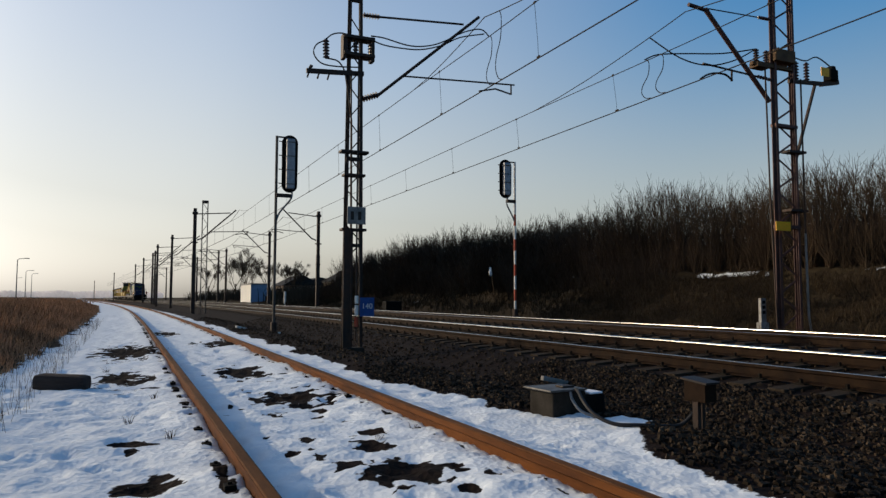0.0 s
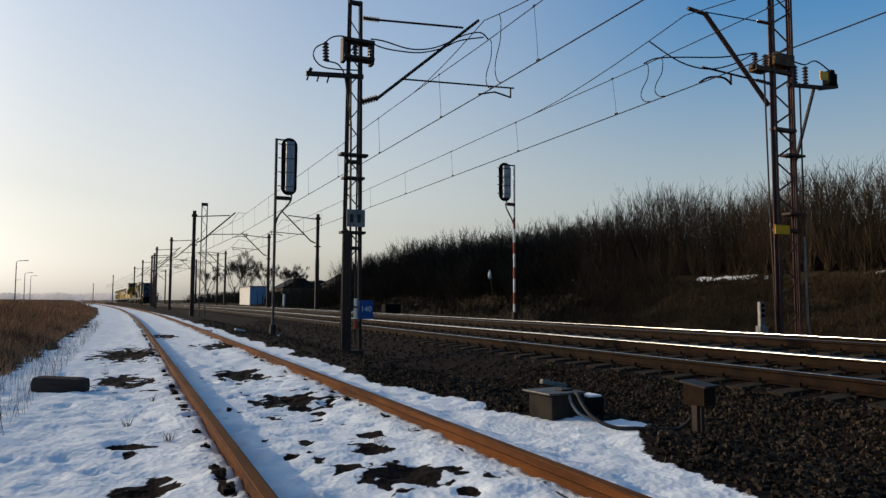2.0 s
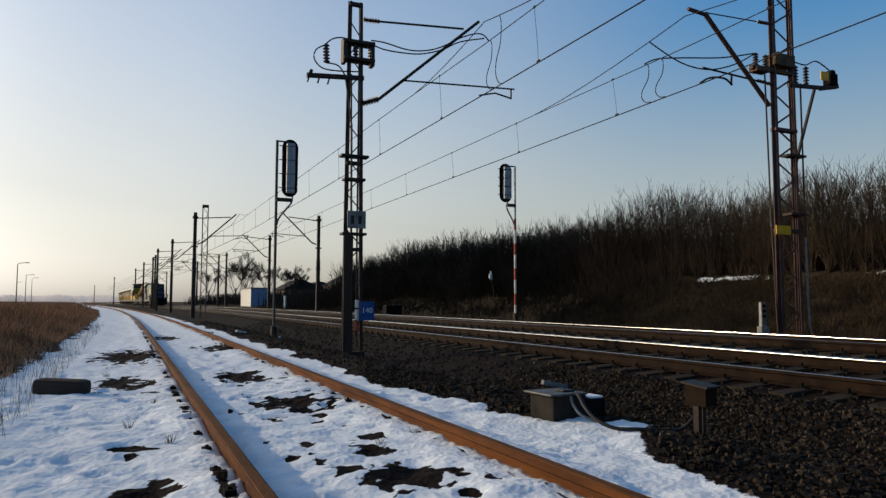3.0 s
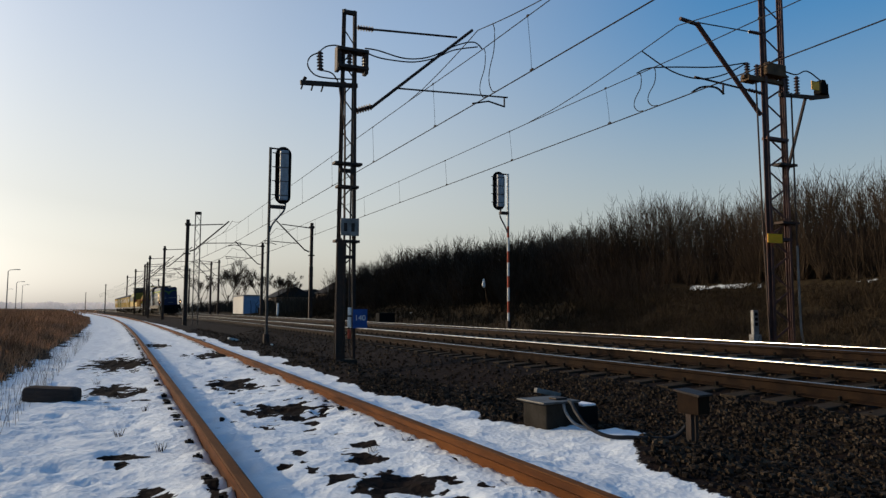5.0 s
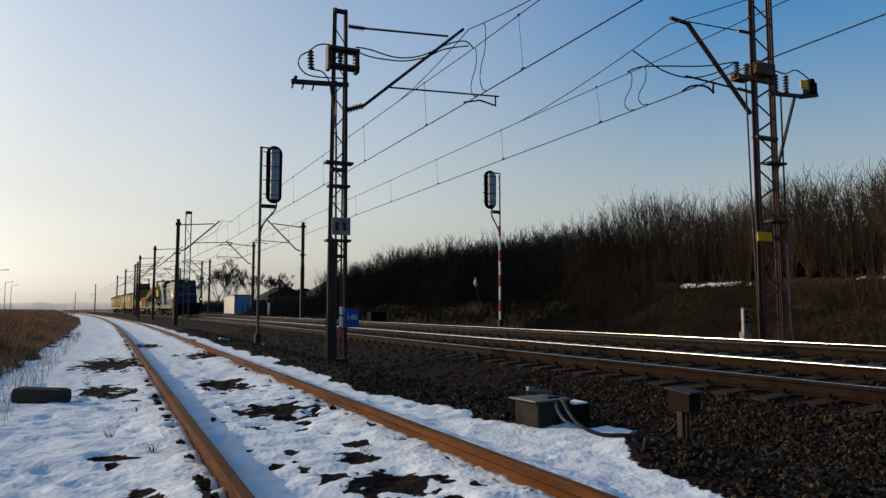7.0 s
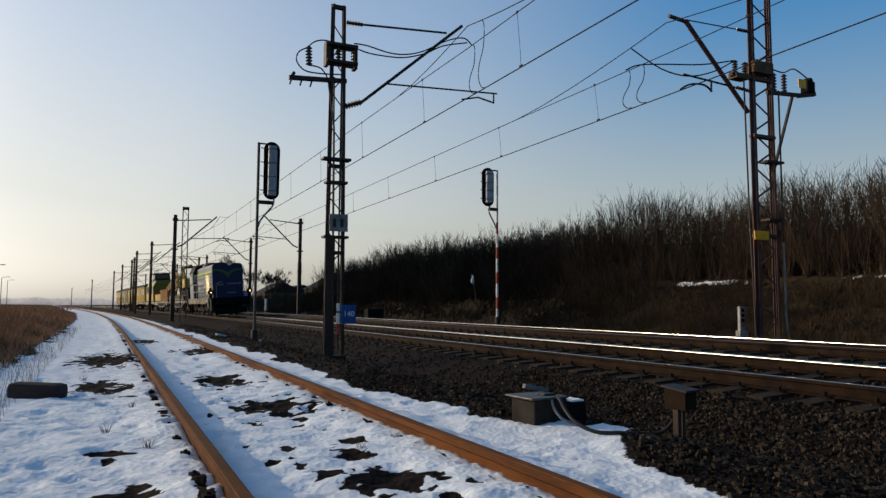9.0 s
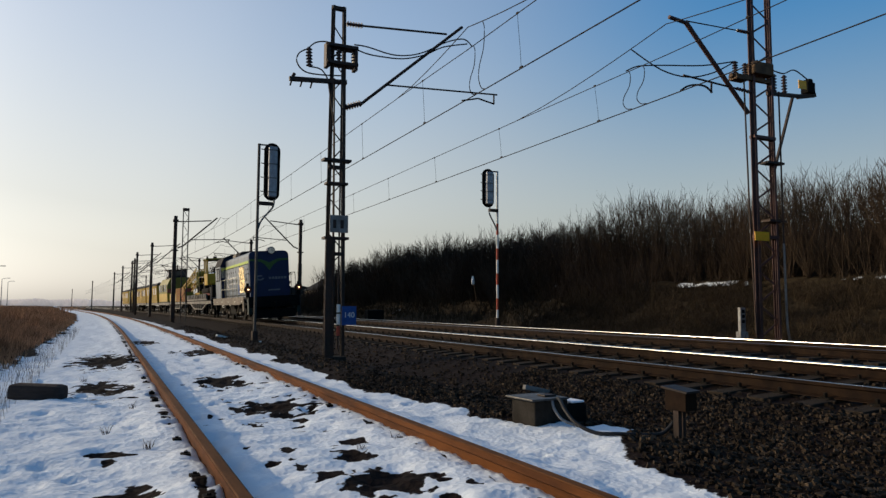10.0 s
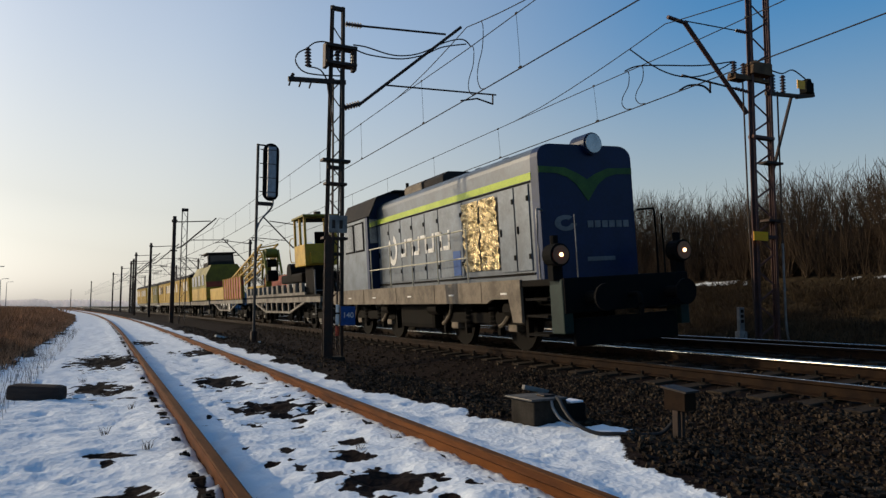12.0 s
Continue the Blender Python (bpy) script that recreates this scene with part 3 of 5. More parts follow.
def near_mast():
    x0, y0 = 4.88, 16.3
    m = thing("catenary_mast", x0, y0, 0, "dark lattice steel mast with switch gear and a wire bracket", "mast", "catenary masts")
    foundation(m, 0.52, 0.4, -0.9, -0.16)
    lattice(None, m, STEEL, 8.26, 0.29, 0.45, -0.3, leg=0.05, depth=0.08, faces=(-1,), bar=0.028)
    cantilever(m, 1, 7.86, 5.78, 3.3, 6.40)
    # switch on the mast with its frame, horns and loops
    bm = BM()
    for z in (6.82, 7.24):
        box(bm, -0.30, 0.46, -0.16, 0.16, z - 0.035, z + 0.035)
    for x in (-0.28, 0.42):
        box(bm, x - 0.045, x + 0.045, -0.12, 0.12, 6.7, 7.3, 0.015)
    part("switch_frame", bm, STEEL, m, "bolted black switch frame")
    for x in (-0.22, 0.0, 0.38):
        insulator((x, -0.05, 6.84), (x, -0.05, 7.22), m, 0.075, 5)
    insulator((-0.70, 0, 6.66), (-0.72, 0, 7.12), m, 0.085, 6)
    bm = BM()
    beam(bm, (-1.17, 0, 6.30), (0.22, 0, 6.40), 0.09, 0.10)
    for x in (-1.1, -0.86, -0.62):
        tube(bm, (x, 0, 6.32), (x - 0.05, 0, 6.14), 0.02, 6)
    tube(bm, (-1.1, 0, 6.34), (-1.05, 0, 6.44), 0.04, 8)
    part("cross_arm", bm, STEEL, m)
    rods("jumper_cable", m, RUBBER, [
        [(-0.72, 0, 7.12), (-0.55, 0, 7.27), (-0.3, 0, 7.33), (-0.05, 0, 7.27)],
        [(-0.72, 0, 7.10), (-0.95, 0, 6.95), (-1.0, 0, 6.72), (-0.8, 0, 6.52), (-0.4, 0, 6.5), (0.1, 0, 6.55)],
        [(-0.72, 0, 6.66), (-0.4, 0, 6.62), (-0.2, 0, 6.3), (-0.2, 0, 6.1)],
        [(0.40, 0, 7.37), (0.74, 0, 7.37), (1.34, 0, 7.28), (1.8, 0, 7.32), (2.26, 0, 7.48), (2.9, 0, 7.85), (3.4, 0, 8.01), (3.65, 0, 7.85)],
        [(0.40, 0, 7.28), (0.7, 0, 7.2), (1.1, 0, 7.18), (1.7, 0, 7.22), (2.3, 0, 7.42), (2.8, 0, 7.7), (3.5, 0, 7.9)]], 0.017, "black jumper cables")
    rods("down_pipe", m, STEEL, [[(-0.24, -0.05, 6.3), (-0.10, -0.12, 5.2), (-0.06, -0.14, 0.0)], [(0.06, -0.14, 6.7), (0.05, -0.14, 0.0)], [(-0.05, 0.12, 6.5), (0.0, 0.12, 0.2)]], 0.022)
    for z, w in ((4.46, 0.34), (2.60, 0.30), (3.9, 0.26)):
        bm = BM()
        box(bm, -w, w, -0.13, 0.13, z - 0.03, z + 0.03, 0.01)
        part("clamp", bm, STEEL, m)
    bm = BM()
    box(bm, -0.2, 0.25, -0.20, -0.185, 2.72, 3.13, 0.005)
    plate = part("number_plate", bm, GALV, m, "worn pale grey number plate")
    for x in (-0.08, 0.1):
        bm = BM()
        box(bm, x - 0.04, x + 0.04, -0.206, -0.202, 2.82, 3.02)
        part("worn_mark", bm, STEEL, plate, "unreadable dark bar")
    bm = BM()
    box(bm, -0.26, -0.03, -0.125, -0.095, -0.35, 2.62, 0.008)
    part("cable_duct", bm, STEEL, m, "dark sheet steel duct")
    bm = BM()
    box(bm, 0.12, 0.47, -0.23, -0.21, 0.56, 1.0, 0.006)
    sign = part("blue_plate", bm, BLUE_PLATE, m, "small blue plate with pale figures")
    text = bpy.data.curves.new("figures", "FONT")
    text.body = "140"
    text.size = 0.18
    text.extrude = 0.002
    text.align_x = "CENTER"
    tob = new("figures", text)
    mesh = bpy.data.meshes.new_from_object(tob)
    bpy.data.objects.remove(tob)
    mesh.materials.append(WHITE_PAINT)
    fig = part("figures", mesh, None, sign, "pale worn figures 140")
    fig.matrix_basis = pose(0.295, -0.234, 0.74, 90, 0, 0)
    for z0, z1, paint, name in ((0.86, 1.04, WHITE_PAINT, "white_band"), (0.58, 0.82, WHITE_PAINT, "white_band"), (0.32, 0.54, RED_PAINT, "orange_band")):
        bm = BM()
        tube(bm, (0.05, -0.19, z0), (0.05, -0.19, z1), 0.045, 10)
        part(name, bm, paint, m, "chipped paint band on the pipe")
    return m


def right_mast():
    x0, y0 = 15.6, 13.3
    m = thing("catenary_mast", x0, y0, 0, "tall reddish lattice steel mast with lamp and yellow plate", "mast", "catenary masts")
    foundation(m, 1.1, 0.9, -0.4, 0.16)
    lattice(None, m, STEEL_RED, 10.6, 0.74, 0.76, 0.05, leg=0.08, depth=0.14, pitch=0.45, faces=(0,), bar=0.05, cx=0.09)
    # raking bracket towards the track
    rods("strut", m, STEEL_RED, [[(-0.42, 0, 6.12), (-2.55, 0, 8.24)]], 0.06)
    rods("strut_head", m, STEEL_RED, [[(-2.45, 0, 8.20), (-3.08, 0, 8.26)]], 0.05)
    insulator((-0.3, 0, 8.33), (-0.75, 0, 8.32), m, 0.05)
    rods("top_tie", m, STEEL, [[(-0.7, 0, 8.32), (-2.5, 0, 8.26)]], 0.016)
    rods("registration_arm", m, STEEL, [[(-0.6, 0, 6.72), (-2.65, 0, 6.83)], [(-1.70, 0, 6.80), (-1.72, 0, 6.50)],
                                        [(-1.72, -0.03, 6.50), (-1.95, -0.04, 6.62), (-2.25, -0.05, 6.62), (-2.55, -0.05, 6.55), (-2.80, -0.05, 6.40)]], 0.026)
    insulator((-0.3, 0, 6.70), (-0.85, 0, 6.74), m, 0.05)
    bm = BM()
    box(bm, -1.02, 0.42, -0.06, 0.06, 7.02, 7.12, 0.01)
    box(bm, -0.95, -0.5, -0.14, 0.14, 6.96, 7.10, 0.01)
    box(bm, -0.30, 0.40, -0.16, 0.16, 7.20, 7.52, 0.01)
    part("switch_platform", bm, mat("warm_rusted_box", (0.11, 0.062, 0.028), (0.065, 0.036, 0.018), 4, 0.7), m, "rust-brown switch box on a bracket")
    for x in (-0.85, -0.5):
        insulator((x, 0, 7.12), (x, 0, 7.46), m, 0.08, 5)
    bm = BM()
    beam(bm, (0.3, 0, 6.76), (1.55, 0, 6.84), 0.07, 0.10)
    beam(bm, (1.5, 0, 6.82), (2.2, 0, 6.96), 0.09, 0.12)
    beam(bm, (0.42, 0, 4.5), (1.3, 0, 6.8), 0.06, 0.06)
    part("cross_arm", bm, STEEL, m)
    for x, z in ((0.58, 6.82), (0.98, 6.85)):
        insulator((x, 0, z), (x, 0, z + 0.5), m, 0.08, 6)
    bm = BM()
    box(bm, 1.78, 2.08, -0.12, 0.12, 6.96, 7.26, 0.02)
    prism(bm, [(1.83, 7.26), (2.03, 7.26), (1.99, 7.36), (1.87, 7.36)], -0.10, 0.10)
    part("surge_box", bm, BLACK_PAINT, m, "black box on the arm")
    bm = BM()
    box(bm, 1.36, 1.66, -0.16, -0.14, 7.0, 7.24)
    part("warning_plate", bm, YELLOW_PLATE, m, "small yellow warning plate")
    bm = BM()
    box(bm, -0.58, -0.07, -0.24, -0.22, 2.73, 2.96)
    part("yellow_plate", bm, YELLOW_PLATE, m, "plain yellow enamel plate")
    rods("jumper_cable", m, RUBBER, [[(-0.85, 0, 7.46), (-1.4, 0.2, 7.14), (-2.0, 0.5, 7.02), (-2.6, 0.85, 7.24), (-3.2, 1.29, 7.83)],
                                      [(-0.85, 0, 7.46), (-1.6, 0.4, 7.36), (-2.4, 0.9, 7.40), (-2.95, 1.3, 7.42), (-3.2, 1.53, 7.31)],
                                      [(0.0, 0, 7.46), (0.58, 0, 7.42), (0.98, 0, 7.40), (1.4, 0, 7.56), (1.93, 0, 7.36)]], 0.018, "black jumper cables")
    rods("conduit", m, GALV, [[(0.74, -0.14, 0.0), (0.64, -0.14, 0.35), (0.60, -0.14, 0.8), (0.58, -0.14, 2.7)]], 0.032, "pale conduit pipe")
    rods("conduit", m, STEEL, [[(0.58, -0.14, 2.7), (0.58, -0.14, 6.8)], [(-0.50, -0.12, 0.2), (-0.62, -0.12, 3.6), (-0.66, -0.1, 7.1)]], 0.022)
    for z in (4.85, 3.3):
        bm = BM()
        box(bm, 0.1, 0.72, -0.14, 0.14, z - 0.03, z + 0.03)
        part("clamp", bm, STEEL, m)
    return m


def plain_mast(x, y, height, sgn, reach=3.1, z=0.0, arm=True, w=0.34, lat=True):
    m = thing("catenary_mast", x, y, z, "dark steel mast carrying the overhead line on a bracket", "mast", "catenary masts")
    if lat:
        lattice(None, m, STEEL, height, w * 0.8, w, -0.6, pitch=0.6, leg=0.1)
    else:
        bm = BM()
        box(bm, -w / 2, w / 2, -0.12, 0.12, -0.8, height * 0.55, 0.02)
        box(bm, -w * 0.42, w * 0.42, -0.11, 0.11, height * 0.55, height, 0.02)
        part("pole", bm, STEEL, m)
        for k, z0, z1 in ((0.8, height * 0.66, height * 0.66 + 0.09), (0.65, height - 0.5, height - 0.3), (0.6, height * 0.45, height * 0.45 + 0.08)):
            bm = BM()
            box(bm, -w * k, w * k, -0.16, 0.16, z0, z1)
            part("clamp", bm, STEEL, m)
    if arm:
        cantilever(m, sgn, height - 0.45, height - 2.6, reach, height - 2.0, 1.5)
    return m


near_mast()
right_mast()
plain_mast(5.0, 61.5, 8.4, 1, 3.2, -0.1, w=0.32, lat=False)
LEFT_MASTS = [(5.1, 95, 8.9), (4.1, 113, 8.9), (4.2, 125, 8.7), (4.0, 130, 8.6), (3.0, 151, 8.8), (1.9, 183, 8.9), (-3.6, 253, 9.0), (-14, 384, 9.0)]
for x, y, h in LEFT_MASTS:
    plain_mast(x, y, h, 1, 3.2, -0.1, w=0.32, arm=y < 200, lat=False)
# a slim lattice pole beside the second mast
tower = thing("slim_pole", 5.79, 61.6, 0, "slim grey double-legged steel pole beside the mast", "pole")
for dx in (-0.21, 0.21):
    bm = BM()
    tube(bm, (dx, 0, -0.8), (dx, 0, 8.9), 0.045, 6)
    part("leg", bm, POST_GREY, tower)
for i in range(14):
    bm = BM()
    beam(bm, (-0.2 * (-1) ** i, 0, 0.4 + 0.6 * i), (0.2 * (-1) ** i, 0, 1.0 + 0.6 * i), 0.035, 0.02, up=(0, 1, 0))
    part("lacing_bar", bm, POST_GREY, tower)
bm = BM()
box(bm, -0.26, 0.26, -0.06, 0.06, 8.75, 9.0, 0.02)
part("cap", bm, STEEL, tower)
for x, y, h in ((15.55, 62.6, 8.7), (15.3, 85, 8.8), (14.6, 119, 8.9), (14.2, 126, 9.0), (13.0, 152, 9.2), (9.8, 205, 9.0)):
    plain_mast(x, y, h, -1, 3.1, 0.0, w=0.32, lat=False)


def overhead(posts, z_con, z_low, z_top, reach, label):
    """A contact wire under a carrying wire that climbs to each post over its last metres, with stitch wires and droppers."""
    ob = thing("overhead_line", 0, 0, 0, label, "overhead wire", "overhead wires")
    for (xa, ya), (xb, yb) in zip(posts, posts[1:]):
        rad = 0.015 if ya < 60 else 0.022
        span = yb - ya
        con, mes = BM(), BM()
        line(con, [(xa, ya, z_con), (xb, yb, z_con)], rad, 5)
        pts = []
        for k in range(33):
            f = 0.5 - 0.5 * math.cos(math.pi * k / 32)
            near = min(f, 1 - f) * span
            pts.append((xa + (xb - xa) * f, ya + span * f, z_low + (z_top - z_low) * max(0.0, 1 - near / reach) ** 1.5))
        line(mes, pts, rad * 0.85, 5)
        part("contact_wire", con, WIRE, ob)
        part("carrying_wire", mes, WIRE, ob)
        n = max(2, int(span / 5.2))
        for i in range(n):
            f = (i + 0.5) / n
            p = Vector((xa + (xb - xa) * f, ya + span * f, z_con))
            drops = BM()
            line(drops, [p, (p.x, p.y + 0.03, z_con + 0.3 * (z_low - z_con)), (p.x, p.y + 0.16, z_low)], 0.006 if ya < 60 else 0.009, 4)
            box(drops, p.x - 0.015, p.x + 0.015, p.y - 0.06, p.y + 0.06, z_con - 0.005, z_con + 0.05)
            box(drops, p.x - 0.012, p.x + 0.012, p.y + 0.12, p.y + 0.20, z_low - 0.03, z_low + 0.02)
            part("dropper", drops, WIRE, ob)
    for (xa, ya), (xb, yb), (xc, yc) in zip(posts, posts[1:], posts[2:4]):
        stitch = BM()
        line(stitch, [(xb + (xa - xb) * reach / (yb - ya), yb - reach, z_low), (xb, yb, z_low - 0.03), (xb + (xc - xb) * reach / (yc - yb), yb + reach, z_low)], 0.012, 5)
        part("stitch_wire", stitch, WIRE, ob)
    return ob


T1_POSTS = [(8.1, -32), (8.4, 16.3), (8.5, 61.5)] + [(T1 + bend(y) + 0.1 * (-1) ** i, y) for i, y in enumerate((95, 125, 151, 183, 253, 384))]
T2_POSTS = [(12.05, -24), (12.42, 13.3), (12.4, 62.6)] + [(T2 + bend(y) + 0.1 * (-1) ** i, y) for i, y in enumerate((85, 119, 152, 205, 270, 384))]
overhead(T1_POSTS, 6.42, 7.78, 8.36, 5.0, "thin copper overhead wires with droppers above the first track")
overhead(T2_POSTS, 6.22, 7.30, 8.06, 7.2, "thin copper overhead wires with droppers above the second track")
# the equalising loops near the masts
for x, y, za, zb in ((8.4, 16.0, 7.76, 6.42), (8.4, 15.5, 8.24, 6.42), (12.4, 14.75, 7.30, 6.22), (12.4, 14.2, 7.28, 6.22)):
    bm = BM()
    h = za - zb
    line(bm, [(x, y, za), (x, y - 0.10, za - 0.12 * h), (x, y - 0.06, za - 0.4 * h), (x, y + 0.16, za - 0.62 * h), (x, y + 0.20, zb + 0.2 * h), (x, y + 0.05, zb + 0.05 * h), (x, y - 0.15, zb + 0.01)], 0.012, 6)
    solid("jumper_loop", bm, WIRE, "hanging copper jumper loop between the wires", "overhead wire", group="overhead wires")

# ---- signals ----


def signal(x, y, z0, h, head_z0, head_z1, dx, label, bands=False, face=1):
    s = thing("railway_signal", x, y, z0, label, "signal", "light signals")
    bm = BM()
    tube(bm, (0, 0, -0.5), (0, 0, h), 0.052, 10)
    part("post", bm, WHITE_PAINT if bands else POST_GREY, s, "white post with worn red bands" if bands else "")
    if bands:
        for k in range(4):
            bm = BM()
            tube(bm, (0, 0, 0.7 + k * 1.1), (0, 0, 1.2 + k * 1.1), 0.055, 10)
            part("red_band", bm, RED_PAINT, s)
    bm = BM()
    tube(bm, (0, 0, -0.1), (0, 0, 0.35), 0.12, 8)
    box(bm, -0.2, 0.2, -0.2, 0.2, -0.5, -0.1, 0.03)
    part("foot", bm, STEEL, s)
    # oval black board with a grey lamp housing on its back
    r = 0.30
    oval = [(dx + r * math.cos(a), (head_z1 - r if math.sin(a) >= 0 else head_z0 + r) + r * math.sin(a)) for a in [i * math.tau / 24 for i in range(24)]]
    bm = BM()
    prism(bm, oval, 0.0, 0.03)
    board = part("head_board", bm, BLACK_PAINT, s, "tall oval black signal board")
    bm = BM()
    box(bm, dx - 0.16, dx + 0.16, -0.20, -0.002, head_z0 + 0.12, head_z1 - 0.16, 0.05)
    house = part("lamp_housing", bm, SIGNAL_GREY, s, "grey lamp housing with frosted back")
    n = 4
    for i in range(n):
        bm = BM()
        zz = head_z0 + 0.3 + i * (head_z1 - head_z0 - 0.6) / (n - 1)
        box(bm, dx - 0.17, dx + 0.17, -0.212, -0.203, zz - 0.012, zz + 0.012)
        tube(bm, (dx - 0.19, -0.1, zz), (dx - 0.43, -0.1, zz + 0.02), 0.018, 6)
        part("hinge", bm, STEEL, house)
    bm = BM()
    beam(bm, (0, 0, head_z0 - 0.12), (dx + 0.05, 0, head_z0 - 0.12), 0.2, 0.12)
    part("bracket", bm, STEEL, s)
    bm = BM()
    beam(bm, (0, 0, head_z1 - 0.1), (dx, 0, head_z1 - 0.1), 0.05, 0.05)
    part("stay", bm, STEEL, s)
    bm = BM()
    line(bm, [(dx + 0.1, 0, head_z0 + 0.05), (dx + 0.05, 0, head_z0 - 0.25), (dx * 0.3, 0, head_z0 - 0.75), (0.02, 0, head_z0 - 1.1)], 0.035, 8)
    part("cable_pipe", bm, GALV, s)
    return s


signal(4.97, 26.5, -0.25, 7.25, 5.15, 7.32, 0.49, "tall light signal seen from behind, white snow dust on its housing")
signal(15.60, 27.4, 0.18, 6.85, 5.2, 6.92, -0.46, "light signal seen from behind on a red and white post", True)

# ---- small things by the line ----


def cable_box():
    b = thing("cable_box", 3.80, 5.86, -0.05, "weathered concrete cable box with loose lid, snow round it", "cable box", rz=5)
    bm = BM()
    box(bm, -0.20, 0.19, -0.18, 0.18, -0.15, 0.175, 0.015)
    part("body", bm, STAINED, b)
    bm = BM()
    box(bm, -0.25, 0.18, -0.21, 0.22, 0.178, 0.198, 0.008)
    part("lid", bm, mat("dull_lid_metal", (0.10, 0.095, 0.09), (0.05, 0.047, 0.044), 6, 0.5, 0.3), b, "bent metal lid")
    bm = BM()
    box(bm, 0.19, 0.44, -0.17, 0.17, -0.08, 0.13, 0.03)
    part("side_chamber", bm, BLACK_PAINT, b)
    bm = BM()
    box(bm, 0.24, 0.40, -0.175, 0.02, 0.132, 0.152, 0.008)
    part("snow_cap", bm, SNOW_BIT, b, "thin patch of crusted snow")
    bm = BM()
    box(bm, -0.02, 0.12, -0.1, 0.02, 0.198, 0.216, 0.01)
    part("lid_catch", bm, STEEL, b)
    bm = BM()
    line(bm, [(-0.02, -0.21, 0.17), (-0.06, -0.29, 0.11), (-0.03, -0.38, 0.02), (0.08, -0.5, -0.03)], 0.014, 8)
    part("cable", bm, GALV, b, "pale armoured cable")
    return b


cable_box()
bm = BM()
line(bm, [(3.86, 5.65, 0.15), (3.80, 5.52, 0.14), (3.74, 5.36, 0.08), (3.74, 5.20, -0.01), (3.82, 5.03, -0.07), (3.98, 4.90, -0.07), (4.18, 4.82, -0.08), (4.32, 4.78, -0.07), (4.42, 4.74, 0.02)], 0.017, 10)
solid("cable", bm, RUBBER, "thick black cable lying between the boxes", "cable", smooth=True)


def stake_box():
    b = thing("junction_box", 4.46, 4.70, -0.14, "small rusty junction box on a stake beside the ballast", "junction box", rz=12)
    bm = BM()
    beam(bm, (-0.05, 0, -0.25), (-0.05, 0, 0.34), 0.05, 0.05)
    beam(bm, (0.06, 0.03, -0.25), (0.06, 0.03, 0.34), 0.04, 0.04)
    part("stake", bm, STEEL, b)
    bm = BM()
    side_prism(bm, [(-0.10, 0.27), (0.10, 0.27), (0.10, 0.445), (-0.10, 0.418)], -0.08, 0.08)
    part("housing", bm, RUST_DARK, b)
    bm = BM()
    side_prism(bm, [(-0.125, 0.418), (0.125, 0.449), (0.125, 0.466), (-0.125, 0.435)], -0.10, 0.10)
    part("lid", bm, STEEL, b)
    return b


stake_box()
bm = BM()
box(bm, -0.28, 0.28, -0.11, 0.11, -0.05, 0.14, 0.06)
log = solid("old_sleeper_piece", bm, WOOD_OLD, "dark tarred timber block lying in the snow", "timber block")
log.matrix_basis = pose(-0.60, 8.78, 0.02, 0, 2, -24)


def kilometre_post():
    p = thing("marker_post", 15.0, 13.55, 0.06, "short white concrete marker post beside the mast", "marker post")
    bm = BM()
    box(bm, -0.09, 0.09, -0.05, 0.05, 0.30, 0.95, 0.02)
    part("face", bm, GALV, p)
    bm = BM()
    box(bm, -0.14, 0.14, -0.08, 0.08, -0.2, 0.33, 0.02)
    part("base", bm, CONCRETE, p)
    bm = BM()
    for z in (0.55, 0.68, 0.81):
        box(bm, -0.05, 0.05, -0.056, -0.052, z, z + 0.08)
    part("dark_bars", bm, BLACK_PAINT, p, "worn dark bars")
    return p


kilometre_post()
bm = BM()
box(bm, -0.5, 0.5, -0.35, 0.35, -0.3, 0.8, 0.03)
ob = solid("track_cabinet", bm, BLACK_PAINT, "squat black trackside cabinet beyond the tracks", "cabinet")
ob.matrix_basis = pose(14.75, 40.9, 0.0)
bm = BM()
tube(bm, (0, 0, -0.2), (0, 0, 1.6), 0.13, 8)
ob = solid("white_post", bm, WHITE_PAINT, "short white post beyond the tracks", "post")
ob.matrix_basis = pose(16.6, 82, 0.1)


def plastic_rag():
    bm = BM()
    bmesh.ops.create_icosphere(bm, subdivisions=3, radius=0.16)
    for v in bm.verts:
        k = 0.6 + 0.4 * (0.16 - v.co.z) / 0.32
        n = noise.noise(v.co * 9) * 0.05
        v.co = Vector((v.co.x * 0.75 * k + n, v.co.y * 0.4 * k + n, v.co.z * 1.5))
    return bm


rag = solid("plastic_bag", plastic_rag(), PLASTIC, "white plastic bag caught on a thicket branch", "plastic bag")
rag.location = (17.0, 32.4, 2.36)
bm = BM()
line(bm, [(17.0, 32.4, 2.58), (17.1, 32.5, 2.3), (17.3, 32.6, 1.4), (17.5, 32.7, 0.2)], 0.018, 5)
solid("bare_sapling", bm, TWIG, "thin bare sapling holding the plastic bag", "sapling")
for x, y, z, l, a, s in ((4.3, 15.6, -0.26, 0.5, 25, 0.04), (3.9, 26, -0.12, 0.9, 35, 0.05), (5.0, 25.6, -0.30, 0.4, 80, 0.05), (5.9, 9.2, -0.25, 0.5, 10, 0.035), (4.75, 7.0, -0.34, 0.3, 60, 0.04)):
    bm = BM()
    box(bm, -l / 2, l / 2, -s, s, -0.02, 0.05, 0.012)
    ob = solid("broken_slab", bm, WHITE_PAINT if y > 15 else CONCRETE, "broken pale slab fragment lying on the ballast", "slab fragment", group="fragments on the ballast")
    ob.matrix_basis = pose(x, y, z, 0, 12, a)


